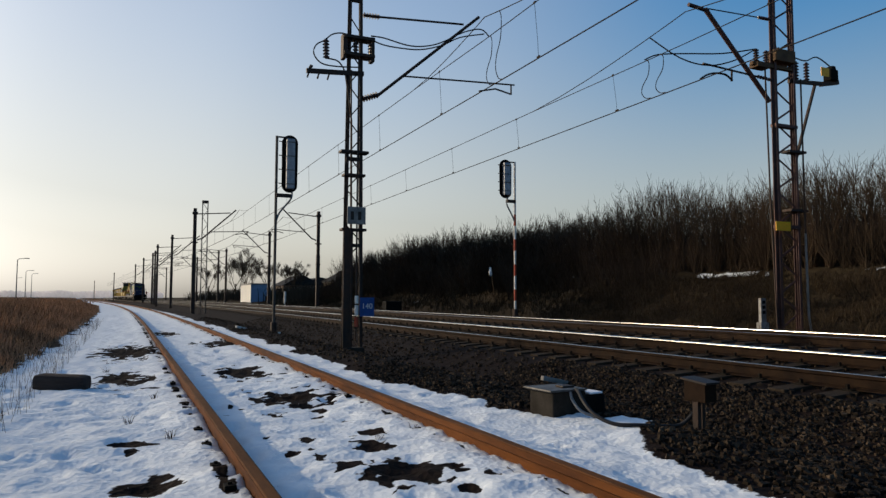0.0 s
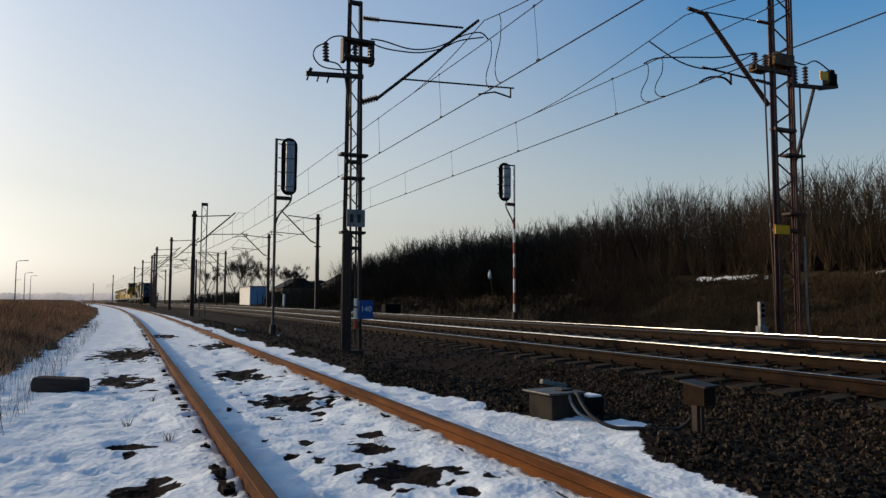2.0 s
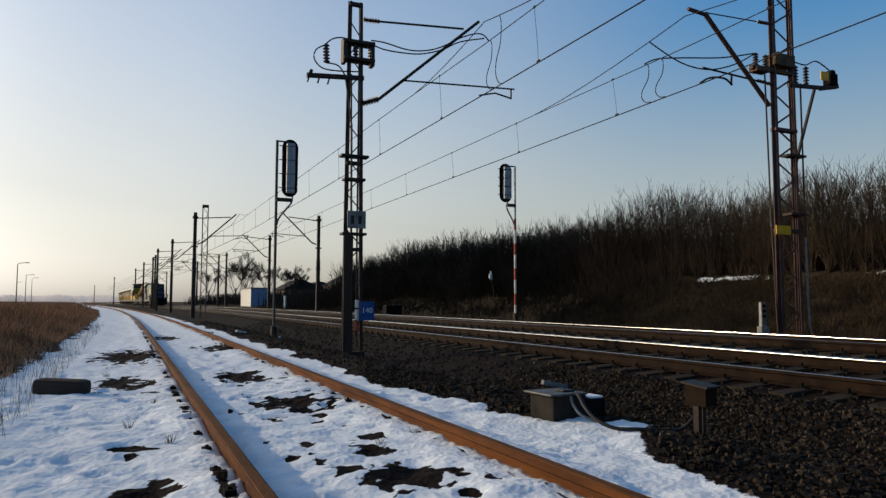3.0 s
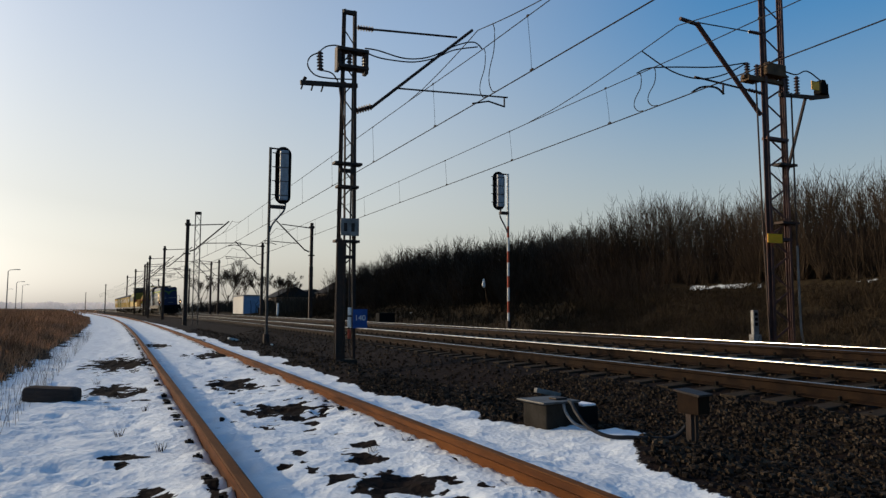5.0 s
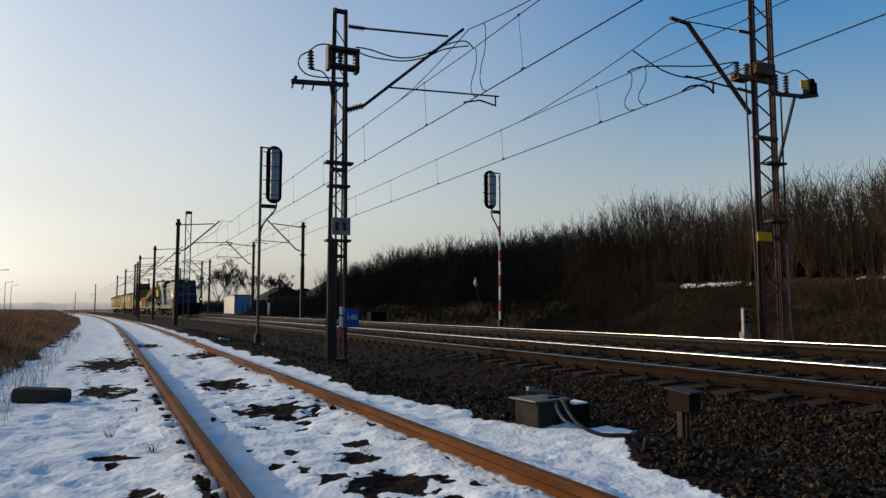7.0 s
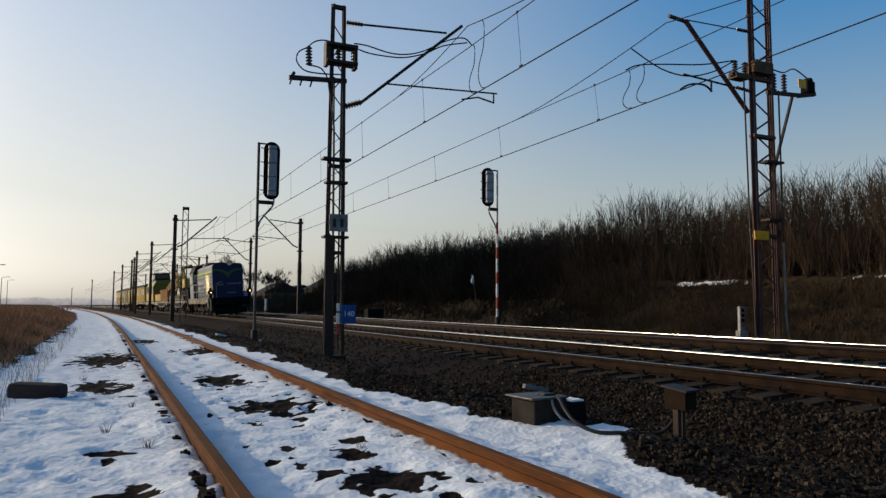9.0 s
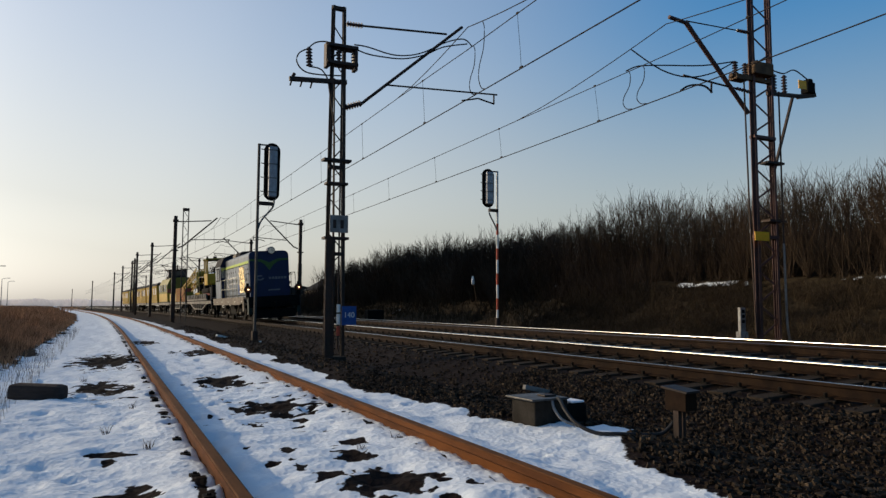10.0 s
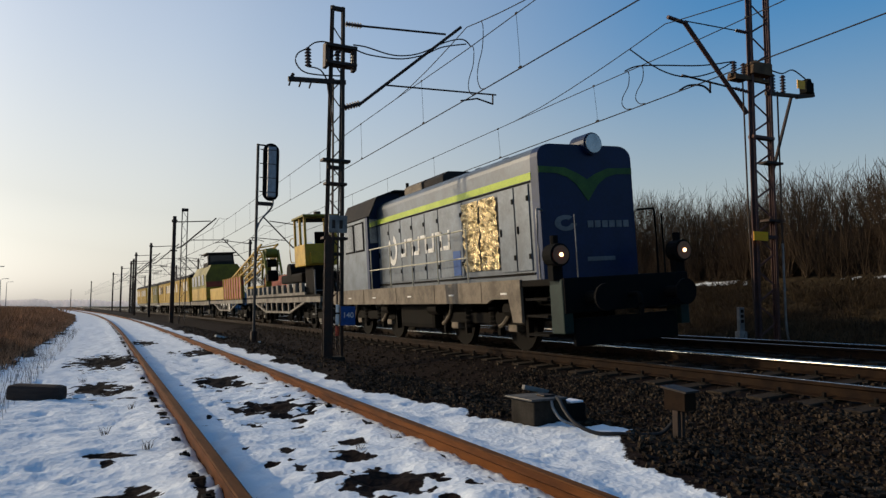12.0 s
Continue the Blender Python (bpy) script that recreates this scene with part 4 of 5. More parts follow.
# ---- far things ----
def hut():
    h = thing("relay_hut", 18.0, 109, 0.35, "white and blue prefabricated relay hut by the line", "hut", rz=0)
    bm = BM()
    box(bm, -1.3, 1.5, -2.0, 8.0, -0.5, 2.6, 0.04)
    part("wall", bm, BLUE_HUT, h)
    bm = BM()
    box(bm, -1.33, -1.31, -2.0, 8.0, -0.3, 2.55)
    part("white_wall", bm, WHITE_PAINT, h, "white long wall")
    bm = BM()
    box(bm, -1.45, 1.65, -2.15, 8.15, 2.6, 2.75, 0.03)
    part("roof", bm, GALV, h)
    return h


hut()


def house(x, y, z, w, l, hw, hr, label):
    h = thing("house", x, y, z, label, "house", "far houses")
    bm = BM()
    box(bm, -w / 2, w / 2, -l / 2, l / 2, -3, hw)
    part("wall", bm, BRICK, h)
    bm = BM()
    prism(bm, [(-w / 2 - 0.4, hw), (w / 2 + 0.4, hw), (0.2, hw + hr), (-0.2, hw + hr)], -l / 2 - 0.4, l / 2 + 0.4)
    roof = part("roof", bm, ROOF_DARK, h)
    bm = BM()
    box(bm, 0.6, 1.2, -0.3, 0.3, hw + hr * 0.4, hw + hr + 0.8)
    part("chimney", bm, BRICK, roof)
    for dx in (-w / 4, w / 4):
        bm = BM()
        box(bm, dx - 0.5, dx + 0.5, -l / 2 - 0.03, -l / 2 - 0.01, hw - 1.9, hw - 0.7)
        part("window", bm, GLASS_DARK, h)
    return h


house(36.5, 120, 1.6, 9, 10, 2.2, 2.6, "dark low house with pitched roof behind the thicket")
house(34.5, 158, 1.6, 8, 12, 2.0, 2.2, "long grey house with shallow roof in the distance")
house(42.0, 172, 1.4, 12, 12, 2.4, 2.0, "grey farmhouse with pitched roof in the distance")


def strands(name, rows, material, label, category):
    """Many thin upright strips: rows of (points, radius at the foot, radius at the tip)."""
    verts, faces = [], []
    for pts, r0, r1 in rows:
        k0, n = len(verts), len(pts)
        for i, (x, y, z) in enumerate(pts):
            r = r0 + (r1 - r0) * i / (n - 1)
            verts += [(x - r, y - r * 0.58, z), (x + r, y - r * 0.58, z), (x, y + r, z)]
        for i in range(n - 1):
            a = k0 + 3 * i
            faces += [(a, a + 1, a + 4, a + 3), (a + 1, a + 2, a + 5, a + 4), (a + 2, a, a + 3, a + 5)]
    return mesh_from(name, verts, faces, material, label, category)


def bare_tree(x, y, z, h, seed, label):
    rng = random.Random(seed)
    t = thing("bare_tree", x, y, z, label, "tree", "bare trees")
    trunk, twigs = BM(), []
    tube(trunk, (0, 0, -0.4), (0, 0, h * 0.35), 0.16, 8, 0.10)

    def grow(p, d, length, r, depth):
        q = p + d * length
        if depth == 0:
            tube(trunk, p, q, r, 5, r * 0.6)
        else:
            twigs.append(([tuple(p), tuple(p.lerp(q, 0.5) + Vector((rng.uniform(-0.1, 0.1), 0, 0.05))), tuple(q)], r, r * 0.5))
        if depth < 5:
            for _ in range(3 if depth < 3 else 4):
                nd = (d + Vector((rng.uniform(-0.6, 0.6), rng.uniform(-0.6, 0.6), rng.uniform(0.0, 0.6)))).normalized()
                grow(p.lerp(q, rng.uniform(0.5, 1.0)), nd, length * rng.uniform(0.6, 0.8), max(0.012, r * 0.5), depth + 1)

    for k in range(4):
        a = k * 1.6 + rng.random()
        grow(Vector((0, 0, h * 0.10 + k * h * 0.06)), Vector((0.55 * math.cos(a), 0.55 * math.sin(a), 0.85)).normalized(), h * 0.30, 0.07, 0)
    part("trunk", trunk, TWIG, t)
    crown = strands("crown", twigs, TWIG, "dense bare twigs", "")
    crown.parent = t
    del crown["kind"]
    return t


for i, (x, y, h) in enumerate(((22.5, 150, 10.5), (19, 140, 8.0), (26.0, 145, 8), (29.5, 138, 7.0), (31, 148, 7.5), (24, 160, 9), (-52, 170, 7.5), (17.2, 170, 8))):
    bare_tree(x, y, 0.8, h, 40 + i, "bare winter tree with a dense rounded crown")


def street_lamp(x, y, h):
    s = thing("street_lamp", x, y, 0.4, "slender street lamp with a short arm beyond the field", "street lamp", "street lamps")
    bm = BM()
    tube(bm, (0, 0, -0.5), (0, 0, h), 0.12, 8, 0.07)
    part("pole", bm, GALV, s)
    bm = BM()
    line(bm, [(0, 0, h), (0.3, 0, h + 0.25), (1.3, 0, h + 0.35)], 0.06, 6)
    part("arm", bm, GALV, s)
    bm = BM()
    box(bm, 1.2, 1.9, -0.14, 0.14, h + 0.28, h + 0.42, 0.04)
    part("lantern", bm, GALV, s)
    return s


for x, y, h in ((-18.2, 150, 7.3), (-24.6, 220, 7.4), (-29, 275, 8.2), (-40, 330, 8)):
    street_lamp(x, y, h)

# ---- growth ----


def ground_z(u, y):
    z = SECTION(u)
    return 0.1 + (z - 0.1) * hill_fade(y) if u > 16 else z


def thicket():
    rng = random.Random(11)
    rows = []

    def shrub(x, y, h, fat):
        """Stems that fan out of one root and fork into fine upright twigs."""
        root = Vector((x, y, ground_z(x, y) - 0.1))
        for j in range(rng.randint(7, 10)):
            a, out = rng.uniform(0, math.tau), rng.uniform(0.05, 0.50)
            side = Vector((math.cos(a), math.sin(a), 0)) * out
            tall = h * rng.uniform(0.72, 1.0) * (1 - 0.18 * out)
            wob = Vector((rng.uniform(-0.12, 0.12), rng.uniform(-0.12, 0.12), 0))
            stem = [root + side * (tall * f ** 0.85) + wob * math.sin(3 * f) + Vector((0, 0, tall * f)) for f in (0, 0.3, 0.65, 1.0)]
            rows.append(([tuple(p) for p in stem], 0.017 * fat, 0.004 * fat))
            for k in range(rng.randint(9, 12)):
                f = 1 - 0.78 * rng.random() ** 1.25
                p = root + side * (tall * f ** 0.85) + wob * math.sin(3 * f) + Vector((0, 0, tall * f))
                b = rng.uniform(0, math.tau)
                d = (side * 0.8 + Vector((math.cos(b) * 0.42, math.sin(b) * 0.42, rng.uniform(0.55, 1.0)))) * rng.uniform(0.3, 0.8) * (1.25 - 0.5 * f)
                bow = p + d * 0.5 + Vector((math.cos(b), math.sin(b), 0)) * 0.05
                rows.append(([tuple(p), tuple(bow), tuple(p + d)], 0.0075 * fat, 0.003 * fat))

    for k in range(1150):
        y = rng.uniform(1, 76)
        x = 21.7 + 10.0 * rng.random() ** 1.7 + 0.5 * math.sin(y * 0.55)
        if y > 23:
            x -= 3.2 * rng.random() * min(1, (y - 23) / 8)
        clump = fbm(x, y, 0.20, 3.0)
        h = (3.65 + 1.3 * clump + rng.uniform(-0.6, 0.35)) * (1.0 if x < 25 else 0.86) * (0.62 if x < 20.5 else 1.0)
        shrub(x, y, max(1.2, h), 1.0 if y < 35 else 1.5)
    for k in range(3600):
        y = rng.uniform(1, 78)
        x = (21.15 if y < 23 else 19.5) + 8.0 * rng.random() ** 1.4
        p = Vector((x, y, ground_z(x, y) - 0.1))
        h = rng.uniform(0.7, 1.9)
        for j in range(6):
            d = Vector((rng.uniform(-0.5, 0.5), rng.uniform(-0.5, 0.5), rng.uniform(0.7, 1.0))) * h
            rows.append(([tuple(p), tuple(p + d * 0.55 + Vector((0, 0, 0.06))), tuple(p + d)], 0.017, 0.005))
    strands("thicket", rows, TWIG, "dense dark thicket of bare winter shrubs on the slope", "thicket")
    rows = []
    for k in range(2600):
        y = rng.uniform(3, 80)
        x = rng.uniform(16.6, 20.2)
        h = rng.uniform(0.15, 0.7 if y < 23 else 1.1) * (0.4 + 0.6 * (x - 16.0) / 4) * (1.2 + fbm(x, y, 0.4, 5.0))
        p = Vector((x, y, ground_z(x, y) - 0.05))
        for j in range(6):
            d = Vector((rng.uniform(-0.6, 0.6), rng.uniform(-0.6, 0.6), rng.uniform(0.4, 1.0))) * h
            rows.append(([tuple(p), tuple(p + d * 0.6 + Vector((0, 0, 0.05))), tuple(p + d)], 0.010, 0.004))
    # arching brambles and laid-over stalks on the open slope
    for k in range(2400):
        y = rng.uniform(6, 27)
        x = 16.2 + 4.6 * rng.random()
        p = Vector((x, y, ground_z(x, y) - 0.04))
        size = rng.uniform(0.2, 0.7) * (0.9 + 0.8 * fbm(x, y, 0.5, 4.0))
        for j in range(6):
            a = rng.uniform(0, math.tau)
            d = Vector((math.cos(a), math.sin(a), 0)) * size * rng.uniform(0.5, 1.2)
            up = Vector((0, 0, size * rng.uniform(0.2, 0.6)))
            rows.append(([tuple(p), tuple(p + d * 0.35 + up), tuple(p + d * 0.75 + up * 0.9), tuple(p + d + up * 0.45)], 0.009, 0.004))
    strands("undergrowth", rows, WEED, "low dark undergrowth at the thicket's foot", "undergrowth")


thicket()


def grasses():
    rng = random.Random(21)
    rows = []

    def blade(x, y, z, h, r):
        a = rng.uniform(0, math.tau)
        b = h * rng.uniform(0.1, 0.5)
        rows.append(([(x, y, z), (x + b * 0.4 * math.cos(a), y + b * 0.4 * math.sin(a), z + h * 0.6), (x + b * math.cos(a), y + b * math.sin(a), z + h * rng.uniform(0.85, 1.0))], r, r * 0.3))

    # the dry field on the far side of the siding
    for k in range(30000):
        y = 6 + 120 * rng.random() ** 2.0
        u = -1.5 - (0.7 + 0.010 * y) * abs(rng.gauss(0, 1)) * 3.2 - 0.02 * y
        if y < 12 and u > -2.2 and rng.random() < 0.75:
            continue
        h = rng.uniform(0.30, 0.72) * (1.35 if y < 35 else 1.0) * (0.25 + 0.75 * min(1, max(0, (-1.3 - u) / 1.6))) * (0.8 + 0.5 * fbm(u, y, 0.6, 2.0))
        blade(u + bend_siding(y), y, ground_z(u, y) - 0.03, max(0.12, h), 0.004 + 0.00022 * y)
    for k in range(14000):
        y = 10 + 75 * rng.random() ** 1.2
        u = -1.35 - abs(rng.gauss(0, 1.1)) - 0.25 * fbm(0, y, 0.5, 9.0)
        blade(u + bend_siding(y), y, ground_z(u, y) - 0.03, rng.uniform(0.12, 0.5) * (0.35 + 0.65 * min(1, (-1.2 - u) / 1.5)), 0.004 + 0.0002 * y)
    # unseen grass left of the view, added to cast shade on the near snow
    for k in range(5000):
        y = rng.uniform(0.3, 8)
        u = -1.7 - 3.5 * rng.random()
        blade(u, y, ground_z(u, y) - 0.03, rng.uniform(0.25, 0.75), 0.005)
    for k in range(9000):
        y = 40 + 160 * rng.random() ** 1.3
        u = rng.uniform(-70, -4)
        blade(u, y, ground_z(u, y) - 0.03, rng.uniform(0.3, 0.7), 0.02)
    strands("dry_grass", rows, STRAW, "tall dry brown winter grass along the siding", "grass")
    rows.clear()
    # weeds at the foot of the thicket
    for k in range(9000):
        y = 3 + 90 * rng.random() ** 1.2
        u = rng.uniform(14.6, 20.5)
        if fbm(u, y, 0.5, 1.0) < -0.1:
            continue
        blade(u + bend(y), y, ground_z(u, y) - 0.03, rng.uniform(0.12, 0.55), 0.006 + 0.0002 * y)
    strands("dry_weeds", rows, WEED, "low dead weeds below the thicket", "weeds")
    rows.clear()
    # stalks poking through the snow
    for k in range(1300):
        y = 4.5 + 28 * rng.random() ** 1.3
        u = -0.75 - abs(rng.gauss(0, 0.7))
        blade(u + bend_siding(y), y, -0.02, rng.uniform(0.07, 0.30), 0.0018)
    for cx, cy in ((0.32, 5.45), (0.05, 6.15), (1.95, 4.95), (1.62, 4.75), (0.28, 7.6), (-0.2, 10.5), (0.6, 3.6), (-0.9, 6.5), (2.05, 8.8)):
        for k in range(14):
            # a low sprig whose stems splay out from one root
            a, h = rng.uniform(0, math.tau), rng.uniform(0.03, 0.10)
            out = h * rng.uniform(0.4, 1.6)
            x0, y0 = cx + rng.gauss(0, 0.012), cy + rng.gauss(0, 0.012)
            tip = (x0 + out * math.cos(a), y0 + out * math.sin(a), h * rng.uniform(0.5, 1.0))
            rows.append(([(x0, y0, -0.02), (x0 + 0.45 * out * math.cos(a), y0 + 0.45 * out * math.sin(a), h * 0.75), tip], 0.0022, 0.0008))
    strands("snow_stalks", rows, TWIG, "thin dead stalks poking through the snow", "weeds")
    rows.clear()
    # far woods along the horizon, paled by haze in their colour
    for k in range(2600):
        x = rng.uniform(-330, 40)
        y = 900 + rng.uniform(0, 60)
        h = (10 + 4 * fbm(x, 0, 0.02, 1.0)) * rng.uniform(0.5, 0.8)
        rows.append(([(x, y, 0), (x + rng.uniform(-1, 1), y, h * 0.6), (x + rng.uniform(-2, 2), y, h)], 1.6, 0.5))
    strands("far_woods", rows, HAZED_WOOD, "low far line of bare woods at the horizon, haze put into their colour", "woods")
    rows.clear()
    # scrub on the low bank beyond the thicket
    for k in range(5200):
        y = rng.uniform(74, 190)
        x = rng.uniform(19, 46) + bend(y)
        h = rng.uniform(0.8, 2.3)
        p = Vector((x, y, ground_z(x - bend(y), y) - 0.1))
        rows.append(([tuple(p), tuple(p + Vector((rng.uniform(-0.3, 0.3), 0, h * 0.6))), tuple(p + Vector((rng.uniform(-0.6, 0.6), 0, h)))], 0.06, 0.02))
    strands("scrub", rows, TWIG, "low bare scrub on the bank beyond the thicket", "scrub")


grasses()

# ---- the works train ----
# Each vehicle's space: x to its side, y backwards from its leading end, z up from the rails.


def wheelset(parent, y, r=0.5):
    for side in (-1, 1):
        bm = BM()
        tube(bm, (side * 0.72, y, r), (side * 0.80, y, r), r, 20)
        tube(bm, (side * 0.68, y, r), (side * 0.72, y, r), r + 0.03, 20)
        w = part("wheel", bm, LOCO_DARK, parent)
        bm = BM()
        tube(bm, (side * 0.80, y, r), (side * 0.90, y, r), 0.16, 12)
        box(bm, side * 0.95 - 0.10, side * 0.95 + 0.10, y - 0.17, y + 0.17, r - 0.16, r + 0.18, 0.03)
        part("axle_box", bm, LOCO_BEIGE if parent.name.startswith("diesel") else WAGON_GREY, parent)


def buffers(parent, y, out, z=1.05):
    for side in (-1, 1):
        bm = BM()
        tube(bm, (side * 0.875, y, z), (side * 0.875, y + out * 0.42, z), 0.11, 12)
        tube(bm, (side * 0.875, y + out * 0.42, z), (side * 0.875, y + out * 0.47, z), 0.23, 16)
        part("buffer", bm, BLACK_PAINT, parent)


def bogie(parent, yc, base=2.6, r=0.55):
    for side in (-1, 1):
        bm = BM()
        box(bm, side * 1.0 - 0.06, side * 1.0 + 0.06, yc - base / 2 - 0.5, yc + base / 2 + 0.5, r - 0.02, r + 0.22, 0.03)
        for dy in (-0.55, 0.55):
            for k in range(5):
                tube(bm, (side * 1.02, yc + dy, r - 0.12 + k * 0.1), (side * 1.02, yc + dy, r - 0.06 + k * 0.1), 0.12, 10)
        for dy in (-base / 2 - 0.55, -base / 2 + 0.55, base / 2 - 0.55, base / 2 + 0.55):
            box(bm, side * 0.98 - 0.06, side * 0.98 + 0.06, yc + dy - 0.05, yc + dy + 0.05, r - 0.25, r + 0.25)
        part("bogie_frame", bm, LOCO_DARK, parent)
    for dy in (-base / 2, base / 2):
        wheelset(parent, yc + dy, r)


def hood_outline(half, z0, z1, r):
    pts = [(-half, z0), (half, z0)]
    for i in range(6):
        a = i * math.pi / 10
        pts.append((half - r + r * math.cos(a), z1 - r * 0.8 + r * 0.8 * math.sin(a)))
    for i in range(6):
        a = math.pi / 2 + i * math.pi / 10
        pts.append((-half + r + r * math.cos(a), z1 - r * 0.8 + r * 0.8 * math.sin(a)))
    return pts


def locomotive():
    e = thing("diesel_locomotive", 0, 0, 0, "navy and pale blue diesel locomotive with lime stripe, lamps lit", "locomotive")
    W = 1.09
    # frame with beige side sills
    bm = BM()
    box(bm, -1.40, 1.40, -0.95, 12.6, 1.28, 1.40, 0.02)
    part("deck", bm, LOCO_DARK, e)
    for side in (-1, 1):
        bm = BM()
        side_prism(bm, [(0.30, 1.42), (12.2, 1.42), (12.2, 0.98), (1.6, 0.98), (1.4, 1.06), (0.75, 1.06), (0.62, 0.62), (0.30, 0.62)], side * 1.40 - 0.03, side * 1.40 + 0.03)
        sill = part("side_sill", bm, LOCO_BEIGE, e, "dusty beige side sill")
        for y in (0.9, 3.2, 5.6, 8.2, 10.4):
            bm = BM()
            box(bm, side * 1.436 - 0.006, side * 1.436 + 0.006, y - 0.12, y + 0.12, 1.15, 1.185)
            part("stencil_bar", bm, WHITE_PAINT, sill, "small pale stencil bar")
            bm = BM()
            box(bm, side * 1.434 - 0.006, side * 1.434 + 0.006, y + 0.9, y + 0.96, 1.0, 1.41)
            part("rib", bm, LOCO_BEIGE, sill)
        # steps at the front corner
        bm = BM()
        box(bm, side * 1.30 - 0.10, side * 1.30 + 0.10, -1.0, -0.62, 0.45, 1.38, 0.02)
        part("step_panel", bm, LOCO_GREEN, e, "dark green corner panel")
        for z in (0.42, 0.75, 1.05):
            bm = BM()
            box(bm, side * 1.25 - 0.2, side * 1.25 + 0.2, -0.6, 0.1, z - 0.02, z + 0.02)
            part("step", bm, LOCO_DARK, e)
    bm = BM()
    box(bm, -1.38, 1.38, -1.04, -0.92, 0.80, 1.40, 0.02)
    part("buffer_beam", bm, BLACK_PAINT, e)
    bm = BM()
    box(bm, -1.15, 1.15, -0.95, -0.87, 0.22, 0.70, 0.03)
    part("snow_guard", bm, BLACK_PAINT, e)
    buffers(e, -1.04, -1)
    bm = BM()
    line(bm, [(0, -1.04, 1.05), (0, -1.27, 1.05), (0, -1.32, 0.9), (0, -1.3, 0.7)], 0.05, 8)
    part("coupling_hook", bm, BLACK_PAINT, e)
    # long hood
    bm = BM()
    prism(bm, hood_outline(W, 1.40, 3.92, 0.30), 0.0, 8.6)
    hood = part("long_hood", bm, HOOD_BODY, e, "dusty blue hood")
    bm = BM()
    out = hood_outline(W + 0.004, 1.40, 3.924, 0.30)
    prism(bm, out, -0.03, 0.22)
    part("hood_front", bm, LOCO_NAVY, e, "navy blue hood end")
    bm = BM()
    prism(bm, [(x * 0.93, z + 0.004) for x, z in out if z > 3.70], 0.24, 8.6)
    part("hood_roof", bm, LOCO_GREY, e)
    for side in (-1, 1):
        bm = BM()
        box(bm, side * (W + 0.008) - 0.006, side * (W + 0.008) + 0.006, 0.22, 8.58, 3.28, 3.42)
        part("lime_stripe", bm, LOCO_LIME, hood, "lime green stripe")
        # door panels with gaps and hinges
        edges = [0.30, 0.85, 1.50, 2.28, 3.10, 4.35, 5.15, 5.95, 6.75, 7.6, 8.5]
        for i, (a, b) in enumerate(zip(edges, edges[1:])):
            if i in (2, 3):
                continue
            bm = BM()
            box(bm, side * (W + 0.012) - 0.012, side * (W + 0.012) + 0.012, a + 0.022, b - 0.022, 1.58, 3.22, 0.008)
            d = part("hood_door", bm, LOCO_GREY, hood)
            for z in (1.8, 2.9):
                bm = BM()
                box(bm, side * (W + 0.032) - 0.008, side * (W + 0.032) + 0.008, a + 0.03, a + 0.09, z, z + 0.1)
                part("hinge", bm, LOCO_DARK, d)
            bm = BM()
            box(bm, side * (W + 0.034) - 0.01, side * (W + 0.034) + 0.01, b - 0.12, b - 0.08, 2.3, 2.45)
            part("handle", bm, LOCO_DARK, d)
        bm = BM()
        box(bm, side * (W + 0.030) - 0.005, side * (W + 0.030) + 0.005, 3.25, 3.62, 1.60, 2.16)
        part("blue_panel", bm, BLUE_PLATE, hood, "bright blue patch panel")
        bm = BM()
        box(bm, side * (W + 0.02) - 0.012, side * (W + 0.02) + 0.012, 0.24, 8.58, 3.235, 3.26)
        part("gutter", bm, LOCO_DARK, hood)
        bm = BM()
        box(bm, side * (W + 0.02) - 0.012, side * (W + 0.02) + 0.012, 0.24, 8.58, 1.50, 1.54)
        part("door_sill", bm, LOCO_DARK, hood)
        # louvres under a crumpled golden cover
        for a, b in ((1.54, 2.26), (2.32, 3.06)):
            bm = BM()
            n, mrow = 12, 26
            grid = [[bm.verts.new((side * (W + 0.04 + 0.06 * noise.noise(Vector((i * 0.55, j * 0.62, a)))), a + (b - a) * i / n, 1.66 + 1.5 * j / mrow)) for i in range(n + 1)] for j in range(mrow + 1)]
            for j in range(mrow):
                for i in range(n):
                    bm.faces.new((grid[j][i], grid[j][i + 1], grid[j + 1][i + 1], grid[j + 1][i]))
            bmesh.ops.solidify(bm, geom=bm.faces[:], thickness=0.02)
            part("radiator_cover", bm, GOLD_FOIL, hood, "crumpled golden radiator cover")
        # white emblem and bars in place of lettering
        bm = BM()
        x = side * (W + 0.030)
        arc = [1.9 + k * 5.2 / 18 for k in range(19)]
        side_prism(bm, [(7.35 + 0.32 * math.cos(a), 2.45 + 0.42 * math.sin(a)) for a in arc] + [(7.35 + 0.20 * math.cos(a), 2.45 + 0.26 * math.sin(a)) for a in reversed(arc)], x - 0.004, x + 0.004)
        part("emblem", bm, WHITE_PAINT, hood, "white ring emblem")
        for i, w in enumerate((0.36, 0.36, 0.36, 0.36, 0.36, 0.36, 0.36)):
            bm = BM()
            y = 6.75 - i * 0.44
            box(bm, x - 0.004, x + 0.004, y - w, y - w + 0.10, 2.22, 2.68)
            box(bm, x - 0.004, x + 0.004, y - w, y, 2.58 if i % 2 else 2.22, 2.68 if i % 2 else 2.32)
            part("pale_bar", bm, WHITE_PAINT, hood, "white painted bar")
    # front: V stripe, bars, rails
    bm = BM()
    zt = 3.42
    for s in (-1, 1):
        side_v = [(s * W, zt - 0.04), (s * 0.7, zt - 0.05), (s * 0.45, zt - 0.12), (s * 0.25, zt - 0.26), (0, zt - 0.58), (0, zt - 0.16), (s * 0.2, zt - 0.05), (s * 0.5, zt + 0.06), (s * W, zt + 0.08)]
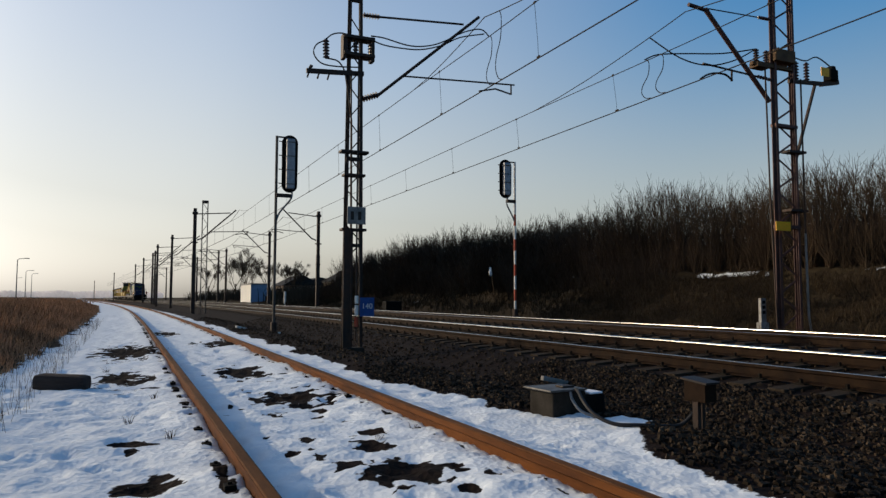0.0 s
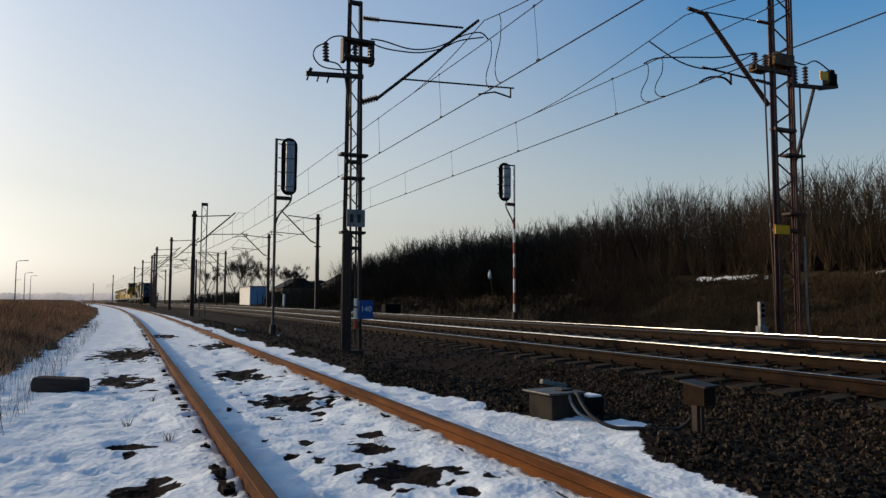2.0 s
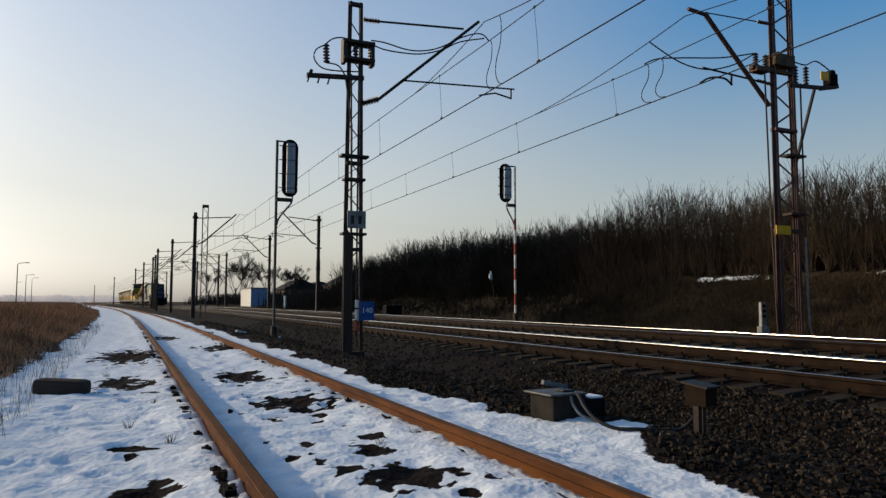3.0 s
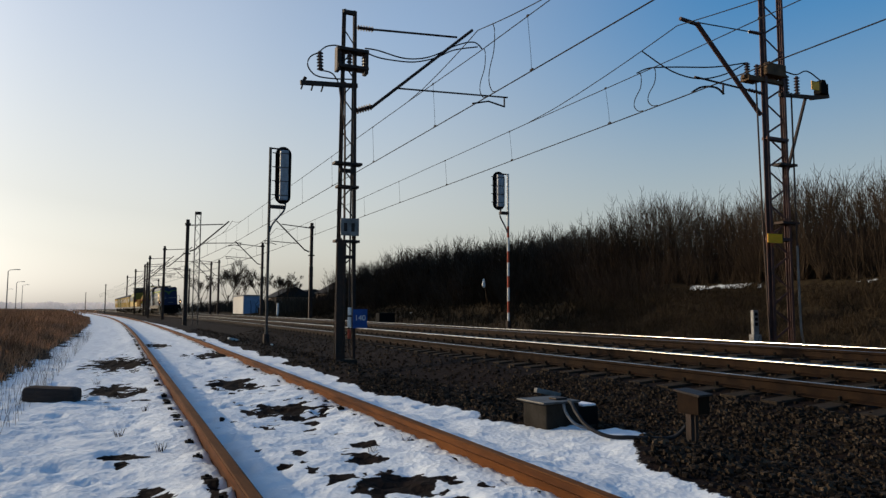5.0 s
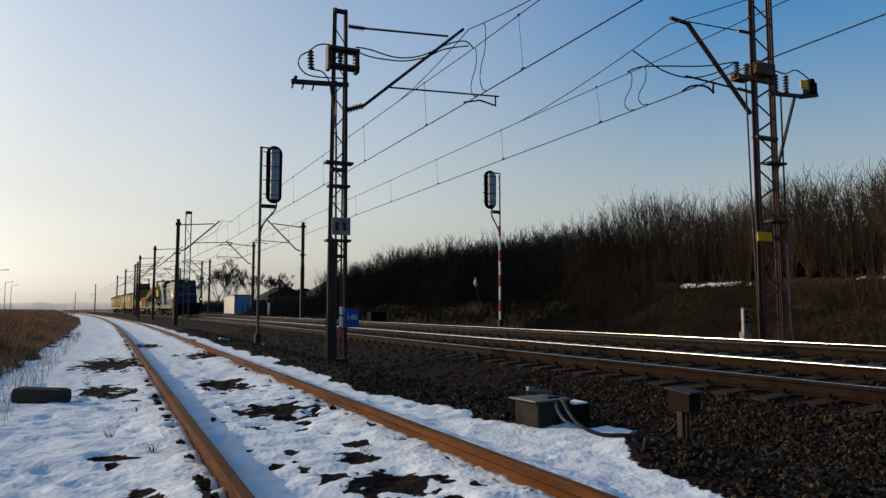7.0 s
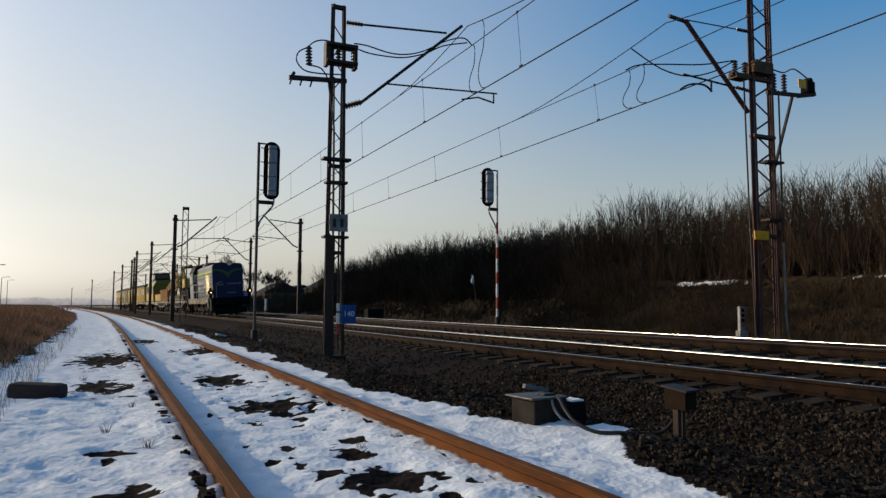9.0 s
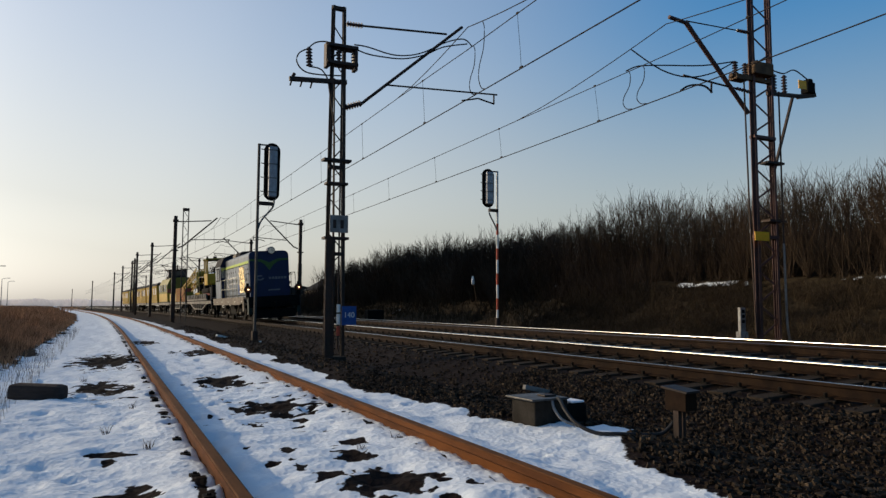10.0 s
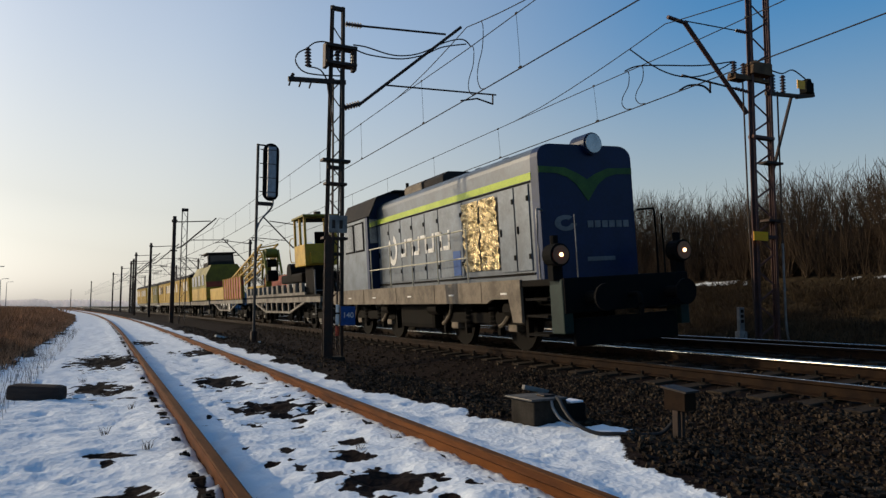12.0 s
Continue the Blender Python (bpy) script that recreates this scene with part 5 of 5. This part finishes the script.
        prism(bm, side_v, -0.042, -0.034)
    # the stripe's lime with the hood end's shade put into its colour
    part("lime_chevron", bm, mat("shaded_chevron_green", (0.050, 0.12, 0.025), (0.03, 0.075, 0.025), 3, 0.5), e, "lime chevron, darkened for the shade on the hood end")
    for k in range(6):
        bm = BM()
        box(bm, -0.05 + k * 0.17, 0.08 + k * 0.17, -0.042, -0.034, 2.34, 2.47)
        part("pale_bar", bm, LOCO_GREY, e, "pale bar on the hood end")
    bm = BM()
    box(bm, -0.1, 0.55, -0.042, -0.034, 1.70, 1.78)
    part("pale_bar", bm, LOCO_GREY, e)
    bm = BM()
    arc = [0.9 + k * 5.3 / 18 for k in range(19)]
    prism(bm, [(-0.55 + 0.25 * math.cos(a), 2.43 + 0.15 * math.sin(a)) for a in arc] + [(-0.55 + 0.12 * math.cos(a), 2.43 + 0.07 * math.sin(a)) for a in reversed(arc)], -0.042, -0.034)
    part("emblem", bm, LOCO_GREY, e, "pale ring emblem")
    bm = BM()
    tube(bm, (0.13, -0.12, 3.94), (0.13, 0.35, 3.94), 0.215, 20)
    box(bm, -0.2, 0.2, -0.02, 0.3, 3.6, 3.8, 0.04)
    top = part("top_headlamp", bm, LOCO_NAVY, e, "large round roof headlamp")
    bm = BM()
    tube(bm, (0.13, -0.155, 3.94), (0.13, -0.125, 3.94), 0.185, 20)
    part("lamp_glass", bm, LAMP_GLASS, top, "unlit silver lamp glass")
    for side in (-1, 1):
        bm = BM()
        tube(bm, (side * 1.38, -0.98, 1.80), (side * 1.38, -0.72, 1.80), 0.20, 16)
        box(bm, side * 1.38 - 0.1, side * 1.38 + 0.1, -0.88, -0.72, 1.38, 1.7)
        tube(bm, (side * 1.38, -0.82, 1.98), (side * 1.38, -0.82, 2.14), 0.07, 8)
        lamp = part("headlamp", bm, BLACK_PAINT, e)
        bm = BM()
        tube(bm, (side * 1.38, -1.005, 1.80), (side * 1.38, -0.985, 1.80), 0.165, 16)
        part("lamp_glass", bm, mat("red_tinted_lamp_glass", (0.11, 0.025, 0.015), (0.07, 0.018, 0.012), 4, 0.15), lamp, "reddish lamp glass")
        bm = BM()
        tube(bm, (side * 1.38, -1.025, 1.80), (side * 1.38, -1.007, 1.80), 0.034, 10)
        part("lit_bulb", bm, LAMP_LIT, lamp, "glowing warm bulb")
        # handrails at the corners
        bm = BM()
        line(bm, [(side * 1.36, -0.3, 1.4), (side * 1.36, -0.3, 2.55), (side * 1.30, -0.28, 2.66), (side * 1.1, -0.1, 2.66)], 0.02, 6)
        line(bm, [(side * 0.98, -0.9, 1.4), (side * 0.98, -0.9, 2.5)], 0.014, 6)
        part("handrail", bm, GALV if side < 0 else BLACK_PAINT, e)
        # long side rails on stanchions
        bm = BM()
        for z in (1.95, 2.55):
            line(bm, [(side * 1.40, 2.4, z), (side * 1.40, 8.5, z)], 0.018, 6)
        for y in (2.4, 3.9, 5.4, 6.9, 8.4):
            line(bm, [(side * 1.40, y, 1.4), (side * 1.40, y, 2.56)], 0.016, 6)
        part("side_rail", bm, PALE_RAIL, e, "pale walkway rails")
    # roof gear
    bm = BM()
    prism(bm, [(-0.75, 3.7), (0.75, 3.7), (0.75, 4.12), (0.6, 4.22), (-0.6, 4.22), (-0.75, 4.12)], 4.7, 7.1)
    part("radiator_cowl", bm, ROOF_DARK, e, "raised sooty roof cowl")
    # pale plate added to paint the cowl's sunlit side
    bm = BM()
    prism(bm, [(-0.80, 3.72), (-0.76, 3.72), (-0.76, 4.10), (-0.62, 4.20), (-0.66, 4.20), (-0.80, 4.12)], 5.9, 7.05)
    part("cowl_lit_face", bm, LOCO_BEIGE, e, "added pale plate for the cowl's sunlit side")
    for y, h, r in ((3.0, 4.0, 0.06), (4.2, 4.02, 0.08), (7.9, 4.42, 0.05)):
        bm = BM()
        tube(bm, (-0.35, y, 3.8), (-0.35, y, h), r, 8)
        part("roof_vent", bm, LOCO_DARK, e)
    for y in (1.4, 2.6, 3.8):
        bm = BM()
        line(bm, [(-0.78, y, 3.84), (-0.78, y + 0.05, 3.93), (-0.78, y + 0.35, 3.93), (-0.78, y + 0.4, 3.84)], 0.018, 6)
        part("lifting_eye", bm, LOCO_DARK, e)
    bm = BM()
    box(bm, -0.5, 0.1, 7.2, 7.7, 3.7, 4.10, 0.04)
    tube(bm, (0.3, 8.0, 3.7), (0.3, 8.0, 4.2), 0.13, 12)
    tube(bm, (-0.4, 8.2, 3.7), (-0.4, 8.2, 4.15), 0.10, 10)
    part("exhaust", bm, LOCO_DARK, e)
    # cab
    bm = BM()
    prism(bm, [(-1.40, 1.40), (1.40, 1.40), (1.40, 3.5), (1.15, 4.03), (0.6, 4.23), (-0.6, 4.23), (-1.15, 4.03), (-1.40, 3.5)], 8.6, 10.9)
    cab = part("cab", bm, LOCO_GREY, e, "pale blue driver's cab")
    bm = BM()
    prism(bm, [(-1.405, 1.42), (1.405, 1.42), (1.405, 3.5), (1.155, 4.035), (0.6, 4.235), (-0.6, 4.235), (-1.155, 4.035), (-1.405, 3.5)], 8.56, 8.75)
    part("cab_front", bm, LOCO_NAVY, cab, "navy cab front")
    bm = BM()
    prism(bm, [(1.44, 3.52), (1.17, 4.08), (0.6, 4.28), (-0.6, 4.28), (-1.17, 4.08), (-1.44, 3.52), (-1.40, 3.51), (-1.15, 4.04), (-0.6, 4.24), (0.6, 4.24), (1.15, 4.04), (1.40, 3.51)], 8.3, 11.0)
    part("cab_roof", bm, ROOF_DARK, cab)
    for side in (-1, 1):
        for a, b in ((8.95, 9.65), (9.85, 10.6)):
            bm = BM()
            box(bm, side * 1.41 - 0.012, side * 1.41 + 0.012, a - 0.05, b + 0.05, 2.55, 3.42, 0.01)
            fr = part("window_frame", bm, BLACK_PAINT, cab)
            bm = BM()
            box(bm, side * 1.42 - 0.01, side * 1.42 + 0.01, a, b, 2.6, 3.37)
            part("pane", bm, GLASS_DARK, fr)
        bm = BM()
        box(bm, side * 1.22 - 0.13, side * 1.22 + 0.13, 8.53, 8.55, 2.75, 3.45)
        part("front_pane", bm, LAMP_GLASS, cab, "sky-bright cab window")
    # short hood
    bm = BM()
    prism(bm, hood_outline(W, 1.4, 3.2, 0.25), 10.9, 12.1)
    part("short_hood", bm, LOCO_GREY, e)
    # running gear
    bogie(e, 2.6)
    bogie(e, 9.4)
    bm = BM()
    box(bm, -1.1, 1.1, 4.9, 7.1, 0.35, 1.1, 0.12)
    part("fuel_tank", bm, LOCO_DARK, e)
    for y in (0.75, 4.4, 7.6):
        for side in (-1, 1):
            bm = BM()
            tube(bm, (side * 1.15, y, 0.85), (side * 1.15, y + 0.5, 0.85), 0.14, 10)
            part("air_cylinder", bm, LOCO_DARK, e)
    for side in (-1, 1):
        for y in (1.2, 3.9, 8.0, 10.7):
            bm = BM()
            line(bm, [(side * 1.1, y, 1.0), (side * 1.1, y + 0.1, 0.75), (side * 1.1, y + 0.35, 0.55), (side * 1.1, y + 0.5, 0.5)], 0.045, 6)
            part("sand_pipe", bm, LOCO_BEIGE, e)
    return e


def flat_frame(v, y0, y1, bellied=True):
    for side in (-1, 1):
        bm = BM()
        if bellied:
            L = y1 - y0
            box(bm, side * 1.3 - 0.05, side * 1.3 + 0.05, y0, y1, 1.08, 1.28)
            run = [(y0 + 0.16 * L, 1.08), (y0 + 0.33 * L, 0.66), (y1 - 0.33 * L, 0.66), (y1 - 0.16 * L, 1.08)]
            for (ya, za), (yb, zb) in zip(run, run[1:]):
                bar = BM()
                beam(bar, (side * 1.3, ya, za), (side * 1.3, yb, zb), 0.10, 0.09)
                part("truss_chord", bar, WAGON_GREY, v)
            for k in range(7):
                yk = y0 + (0.27 + 0.077 * k) * L
                bar = BM()
                box(bar, side * 1.3 - 0.035, side * 1.3 + 0.035, yk - 0.09, yk + 0.09, 0.68 if 0 < k < 6 else 0.86, 1.08)
                part("truss_post", bar, WAGON_GREY, v)
        else:
            box(bm, side * 1.3 - 0.05, side * 1.3 + 0.05, y0, y1, 1.0, 1.28)
        part("side_beam", bm, WAGON_GREY, v)
    bm = BM()
    box(bm, -1.34, 1.34, y0, y1, 1.28, 1.36)
    part("deck", bm, LOCO_DARK, v)
    buffers(v, y0, -1)
    buffers(v, y1, 1)


CLEAR = bpy.data.materials.new("clear_glass")
CLEAR.use_nodes = True
CLEAR.node_tree.nodes["Principled BSDF"].inputs["Transmission Weight"].default_value = 1.0
CLEAR.node_tree.nodes["Principled BSDF"].inputs["Roughness"].default_value = 0.02
CLEAR.node_tree.nodes["Principled BSDF"].inputs["IOR"].default_value = 1.02


def cab_frame():
    bm = BM()
    box(bm, -1.2, 0.15, 2.9, 4.6, 2.5, 3.36, 0.04)
    return bm


def crane_wagon():
    """Flat wagon with a pale stake bed and a works crane cab at its leading end."""
    v = thing("crane_wagon", 0, 0, 0, "grey flat wagon with a yellow crane cab", "railway wagon", "works train wagons")
    flat_frame(v, 0.5, 15.0)
    bogie(v, 2.6, 1.8, 0.46)
    bogie(v, 12.9, 1.8, 0.46)
    # glazed cab on a pedestal
    cab = part("crane_cab", cab_frame(), YELLOW_WORKS, v, "yellow glazed crane cab")
    for x in (-1.15, 0.10):
        for y in (2.95, 3.7, 4.55):
            bm = BM()
            beam(bm, (x, y, 3.3), (x, y, 4.45), 0.09, 0.09)
            part("pillar", bm, YELLOW_WORKS, cab)
    bm = BM()
    box(bm, -1.25, 0.20, 2.80, 4.7, 4.42, 4.52, 0.03)
    part("cab_roof", bm, YELLOW_GREEN, cab)
    bm = BM()
    tube(bm, (-0.5, 3.4, 4.52), (-0.5, 3.4, 4.68), 0.14, 10)
    part("beacon", bm, STEEL, cab)
    bm = BM()
    box(bm, -1.12, 0.07, 2.97, 4.52, 3.42, 4.36)
    part("glazing", bm, CLEAR, cab, "clear cab glazing")
    bm = BM()
    box(bm, -0.55, -0.1, 3.3, 3.8, 2.75, 3.2, 0.05)
    box(bm, -0.55, -0.1, 3.7, 3.85, 3.1, 3.9, 0.05)
    part("seat", bm, BLACK_PAINT, cab)
    bm = BM()
    box(bm, -1.0, -0.4, 2.80, 2.90, 2.58, 3.02, 0.02)
    part("front_box", bm, YELLOW_WORKS, cab)
    bm = BM()
    line(bm, [(-1.24, 4.5, 2.7), (-1.34, 4.7, 2.8), (-1.34, 4.7, 3.6), (-1.24, 4.5, 3.7)], 0.02, 6)
    part("ladder_rail", bm, YELLOW_WORKS, cab)
    bm = BM()
    box(bm, -0.9, -0.2, 2.8, 4.2, 1.36, 2.5, 0.08)
    tube(bm, (-0.2, 2.1, 1.0), (-0.4, 2.3, 2.6), 0.05, 8)
    part("pedestal", bm, LOCO_DARK, v)
    bm = BM()
    line(bm, [(-1.1, 2.0, 2.3), (-1.1, 2.0, 0.6), (-1.1, 2.5, 0.6)], 0.03, 6)
    for z in (0.8, 1.15, 1.5):
        tube(bm, (-1.1, 2.0, z), (-0.75, 2.0, z), 0.02, 6)
    part("ladder", bm, GALV, v)
    bm = BM()
    tube(bm, (0.9, 7.0, 2.35), (-0.9, 7.0, 2.35), 0.42, 18)
    box(bm, -0.9, 0.9, 4.8, 8.6, 1.9, 2.3, 0.1)
    part("winch_drum", bm, LOCO_DARK, v, "dark winch drum")
    for y in np.arange(3.2, 15.0, 1.05):
        for side in (-1, 1):
            bm = BM()
            box(bm, side * 1.3 - 0.07, side * 1.3 + 0.07, y - 0.21, y + 0.21, 1.46, 1.84, 0.03)
            part("stake_block", bm, WAGON_GREY, v)
    for side in (-1, 1):
        bm = BM()
        box(bm, side * 1.33 - 0.03, side * 1.33 + 0.03, 2.6, 15.0, 1.36, 1.47)
        part("bolster_rail", bm, WAGON_GREY, v)
    bm = BM()
    box(bm, -1.1, 1.1, 8.0, 14.6, 1.36, 1.75, 0.05)
    part("load", bm, LOCO_DARK, v)
    return v


def jib_wagon():
    v = thing("jib_wagon", 0, 0, 0, "flat wagon with a low yellow side and lattice crane jib", "railway wagon", "works train wagons")
    flat_frame(v, 0.4, 13.6)
    bogie(v, 2.5, 1.8, 0.46)
    bogie(v, 11.5, 1.8, 0.46)
    for side in (-1, 1):
        bm = BM()
        box(bm, side * 1.3 - 0.03, side * 1.3 + 0.03, 0.6, 7.0, 1.36, 2.6)
        part("side_board", bm, RED_WORKS, v, "red side boards with yellow posts")
        for y in np.arange(0.7, 7.1, 0.9):
            bm = BM()
            box(bm, side * 1.35 - 0.03, side * 1.35 + 0.03, y - 0.07, y + 0.07, 1.3, 2.65)
            part("post", bm, YELLOW_WORKS, v)
        bm = BM()
        box(bm, side * 1.3 - 0.03, side * 1.3 + 0.03, 7.2, 13.4, 1.36, 2.15)
        part("side_board", bm, YELLOW_WORKS, v, "yellow side boards")
    # lattice jib rising towards the front
    bm = BM()
    a, b = Vector((0, 9.5, 2.5)), Vector((0, -1.0, 3.95))
    n = 12
    for dx in (-0.45, 0.45):
        for dz in (-0.3, 0.3):
            beam(bm, a + Vector((dx, 0, dz * 0.6)), b + Vector((dx, 0, dz)), 0.09, 0.09)
    for i in range(n):
        p, q = a.lerp(b, i / n), a.lerp(b, (i + 1) / n)
        s = 0.28 if i % 2 else -0.28
        for dx in (-0.45, 0.45):
            beam(bm, p + Vector((dx, 0, s)), q + Vector((dx, 0, -s)), 0.06, 0.06)
        beam(bm, p + Vector((-0.45, 0, 0.28)), q + Vector((0.45, 0, 0.28)), 0.06, 0.06)
    part("lattice_jib", bm, YELLOW_WORKS, v, "yellow lattice jib")
    bm = BM()
    for dx in (-0.4, 0.4):
        beam(bm, (dx, -0.6, 2.4), (dx, -1.2, 3.9), 0.10, 0.12)
        beam(bm, (dx, -1.9, 2.6), (dx, -1.2, 3.9), 0.10, 0.12)
        beam(bm, (dx, -0.7, 3.2), (dx, -1.7, 3.1), 0.08, 0.08)
    tube(bm, (-0.3, -1.2, 3.75), (0.3, -1.2, 3.75), 0.26, 14)
    part("jib_head", bm, YELLOW_GREEN, v, "yellow frame with sheaves")
    bm = BM()
    box(bm, -0.3, 0.3, -1.6, -0.9, 2.2, 2.8, 0.12)
    tube(bm, (-0.25, -1.25, 3.2), (0.25, -1.25, 3.2), 0.22, 14)
    part("hook_block", bm, LOCO_DARK, v, "dark hook block")
    bm = BM()
    beam(bm, (0, -0.2, 1.3), (0, -0.4, 3.3), 0.3, 0.2)
    part("jib_rest", bm, YELLOW_GREEN, v)
    return v


def cabin_car():
    v = thing("works_car", 0, 0, 0, "olive-yellow works car with dark roof cabin", "railway wagon", "works train wagons")
    flat_frame(v, 0.4, 11.0, False)
    for y in (2.6, 8.8):
        wheelset(v, y, 0.46)
    bm = BM()
    prism(bm, [(-1.38, 1.36), (1.38, 1.36), (1.38, 3.2), (0.95, 4.0), (-0.95, 4.0), (-1.38, 3.2)], 1.2, 9.4)
    body = part("body", bm, YELLOW_GREEN, v, "olive-yellow body")
    for side in (-1, 1):
        bm = BM()
        box(bm, side * 1.39 - 0.012, side * 1.39 + 0.012, 1.2, 9.4, 1.4, 2.3)
        part("side_panel", bm, YELLOW_WORKS, body, "yellow lower panel")
        for y in (2.2, 4.2, 6.2, 7.9):
            bm = BM()
            box(bm, side * 1.395 - 0.012, side * 1.395 + 0.012, y, y + 1.1, 2.5, 3.3)
            part("pane", bm, GLASS_DARK, body)
    bm = BM()
    box(bm, -1.37, 1.37, 1.18, 1.205, 2.35, 2.75)
    part("red_band", bm, RED_WORKS, body, "dull red band on the end")
    bm = BM()
    box(bm, -1.37, 0.4, 1.17, 1.195, 1.5, 2.3)
    part("end_panel", bm, YELLOW_WORKS, body)
    bm = BM()
    prism(bm, [(-1.0, 3.9), (1.0, 3.9), (0.9, 4.9), (-0.9, 4.9)], 2.6, 5.2)
    dome = part("roof_cabin", bm, ROOF_DARK, v, "dark glazed cabin on the roof")
    for side in (-1, 1):
        bm = BM()
        box(bm, side * 0.96 - 0.012, side * 0.96 + 0.012, 2.9, 4.9, 4.25, 4.75)
        part("pane", bm, LAMP_GLASS, dome)
    bm = BM()
    box(bm, -0.8, 0.8, 2.585, 2.60, 4.3, 4.75)
    part("front_pane", bm, GLASS_DARK, dome)
    bm = BM()
    box(bm, -1.1, 1.1, 2.4, 5.4, 4.9, 4.98, 0.02)
    for s in (-1, 1):
        line(bm, [(s * 0.8, 7.2, 3.95), (s * 0.8, 8.6, 4.5), (s * 0.8, 7.4, 5.1)], 0.025, 6)
    line(bm, [(-1.0, 7.4, 5.12), (1.0, 7.4, 5.12)], 0.03, 6)
    part("roof_gear", bm, STEEL, v)
    return v


def box_car(label, material, windows):
    v = thing("crew_wagon", 0, 0, 0, label, "railway wagon", "works train wagons")
    flat_frame(v, 0.4, 13.2, False)
    bogie(v, 2.4, 1.8, 0.46)
    bogie(v, 11.2, 1.8, 0.46)
    bm = BM()
    prism(bm, [(-1.38, 1.30), (1.38, 1.30), (1.38, 3.45), (1.38, 3.45), (-1.38, 3.45)], 0.6, 13.0)
    body = part("body", bm, material, v)
    bm = BM()
    prism(bm, [(-1.44, 3.42), (1.44, 3.42), (1.2, 3.68), (0.6, 3.85), (-0.6, 3.85), (-1.2, 3.68)], 0.5, 13.1)
    for y in (3, 6.5, 10):
        tube(bm, (0, y, 3.8), (0, y, 4.02), 0.12, 8)
    part("roof", bm, ROOF_DARK, v, "sooty curved roof")
    for side in (-1, 1):
        for y in np.arange(0.9, 12.9, 1.0):
            bm = BM()
            box(bm, side * 1.39 - 0.025, side * 1.39 + 0.025, y - 0.04, y + 0.04, 1.3, 3.42)
            part("rib", bm, material, body)
        for y in windows:
            bm = BM()
            box(bm, side * 1.40 - 0.014, side * 1.40 + 0.014, y, y + 0.75, 2.3, 3.1)
            part("pane", bm, WHITE_PAINT if int(y) % 2 else GLASS_DARK, body)
        bm = BM()
        box(bm, side * 1.40 - 0.016, side * 1.40 + 0.016, 6.2, 7.4, 1.4, 3.3)
        part("sliding_door", bm, YELLOW_WORKS, body)
    bm = BM()
    box(bm, -0.8, 0.8, 0.585, 0.6, 1.5, 3.3)
    part("end_door", bm, YELLOW_GREEN, body)
    return v


TRAIN = [(0.0, locomotive()), (13.6, crane_wagon()), (29.6, jib_wagon()), (43.4, cabin_car()),
         (54.6, box_car("yellow crew wagon with dark curved roof", YELLOW_WORKS, (1.5, 3.5, 9.0, 11.0))),
         (68.2, box_car("faded yellow crew wagon with pale windows", YELLOW_WORKS, (1.5, 3.0, 4.5, 8.5, 10.0, 11.5))),
         (81.8, box_car("olive crew wagon with dark curved roof", YELLOW_GREEN, (2.0, 4.0, 9.0))),
         (95.4, box_car("yellow crew wagon with pale windows", YELLOW_WORKS, (1.5, 3.5, 5.0, 9.0, 11.0)))]
# where the leading end stands at each time
PASSAGE = [(0.0, 178.0), (2.5, 143.0), (5.0, 108.6), (6.5, 89.6), (9.0, 54.8), (10.5, 33.0), (11.0, 25.7), (11.5, 18.4), (12.0, 11.05)]


def motions():
    """The train comes along the first track, gathering a little speed."""
    for behind, v in TRAIN:
        rows = []
        for k in range(25):
            t = k * 0.5
            y = float(np.interp(t, *zip(*PASSAGE))) + behind
            turn = math.degrees(math.atan2(bend(y + 12) - bend(y), 12))
            rows.append((t, pose(T1 + 0.04 + bend(y), y, 0.18, 0, -CANT, -turn)))
        walk(v, rows)


motions()
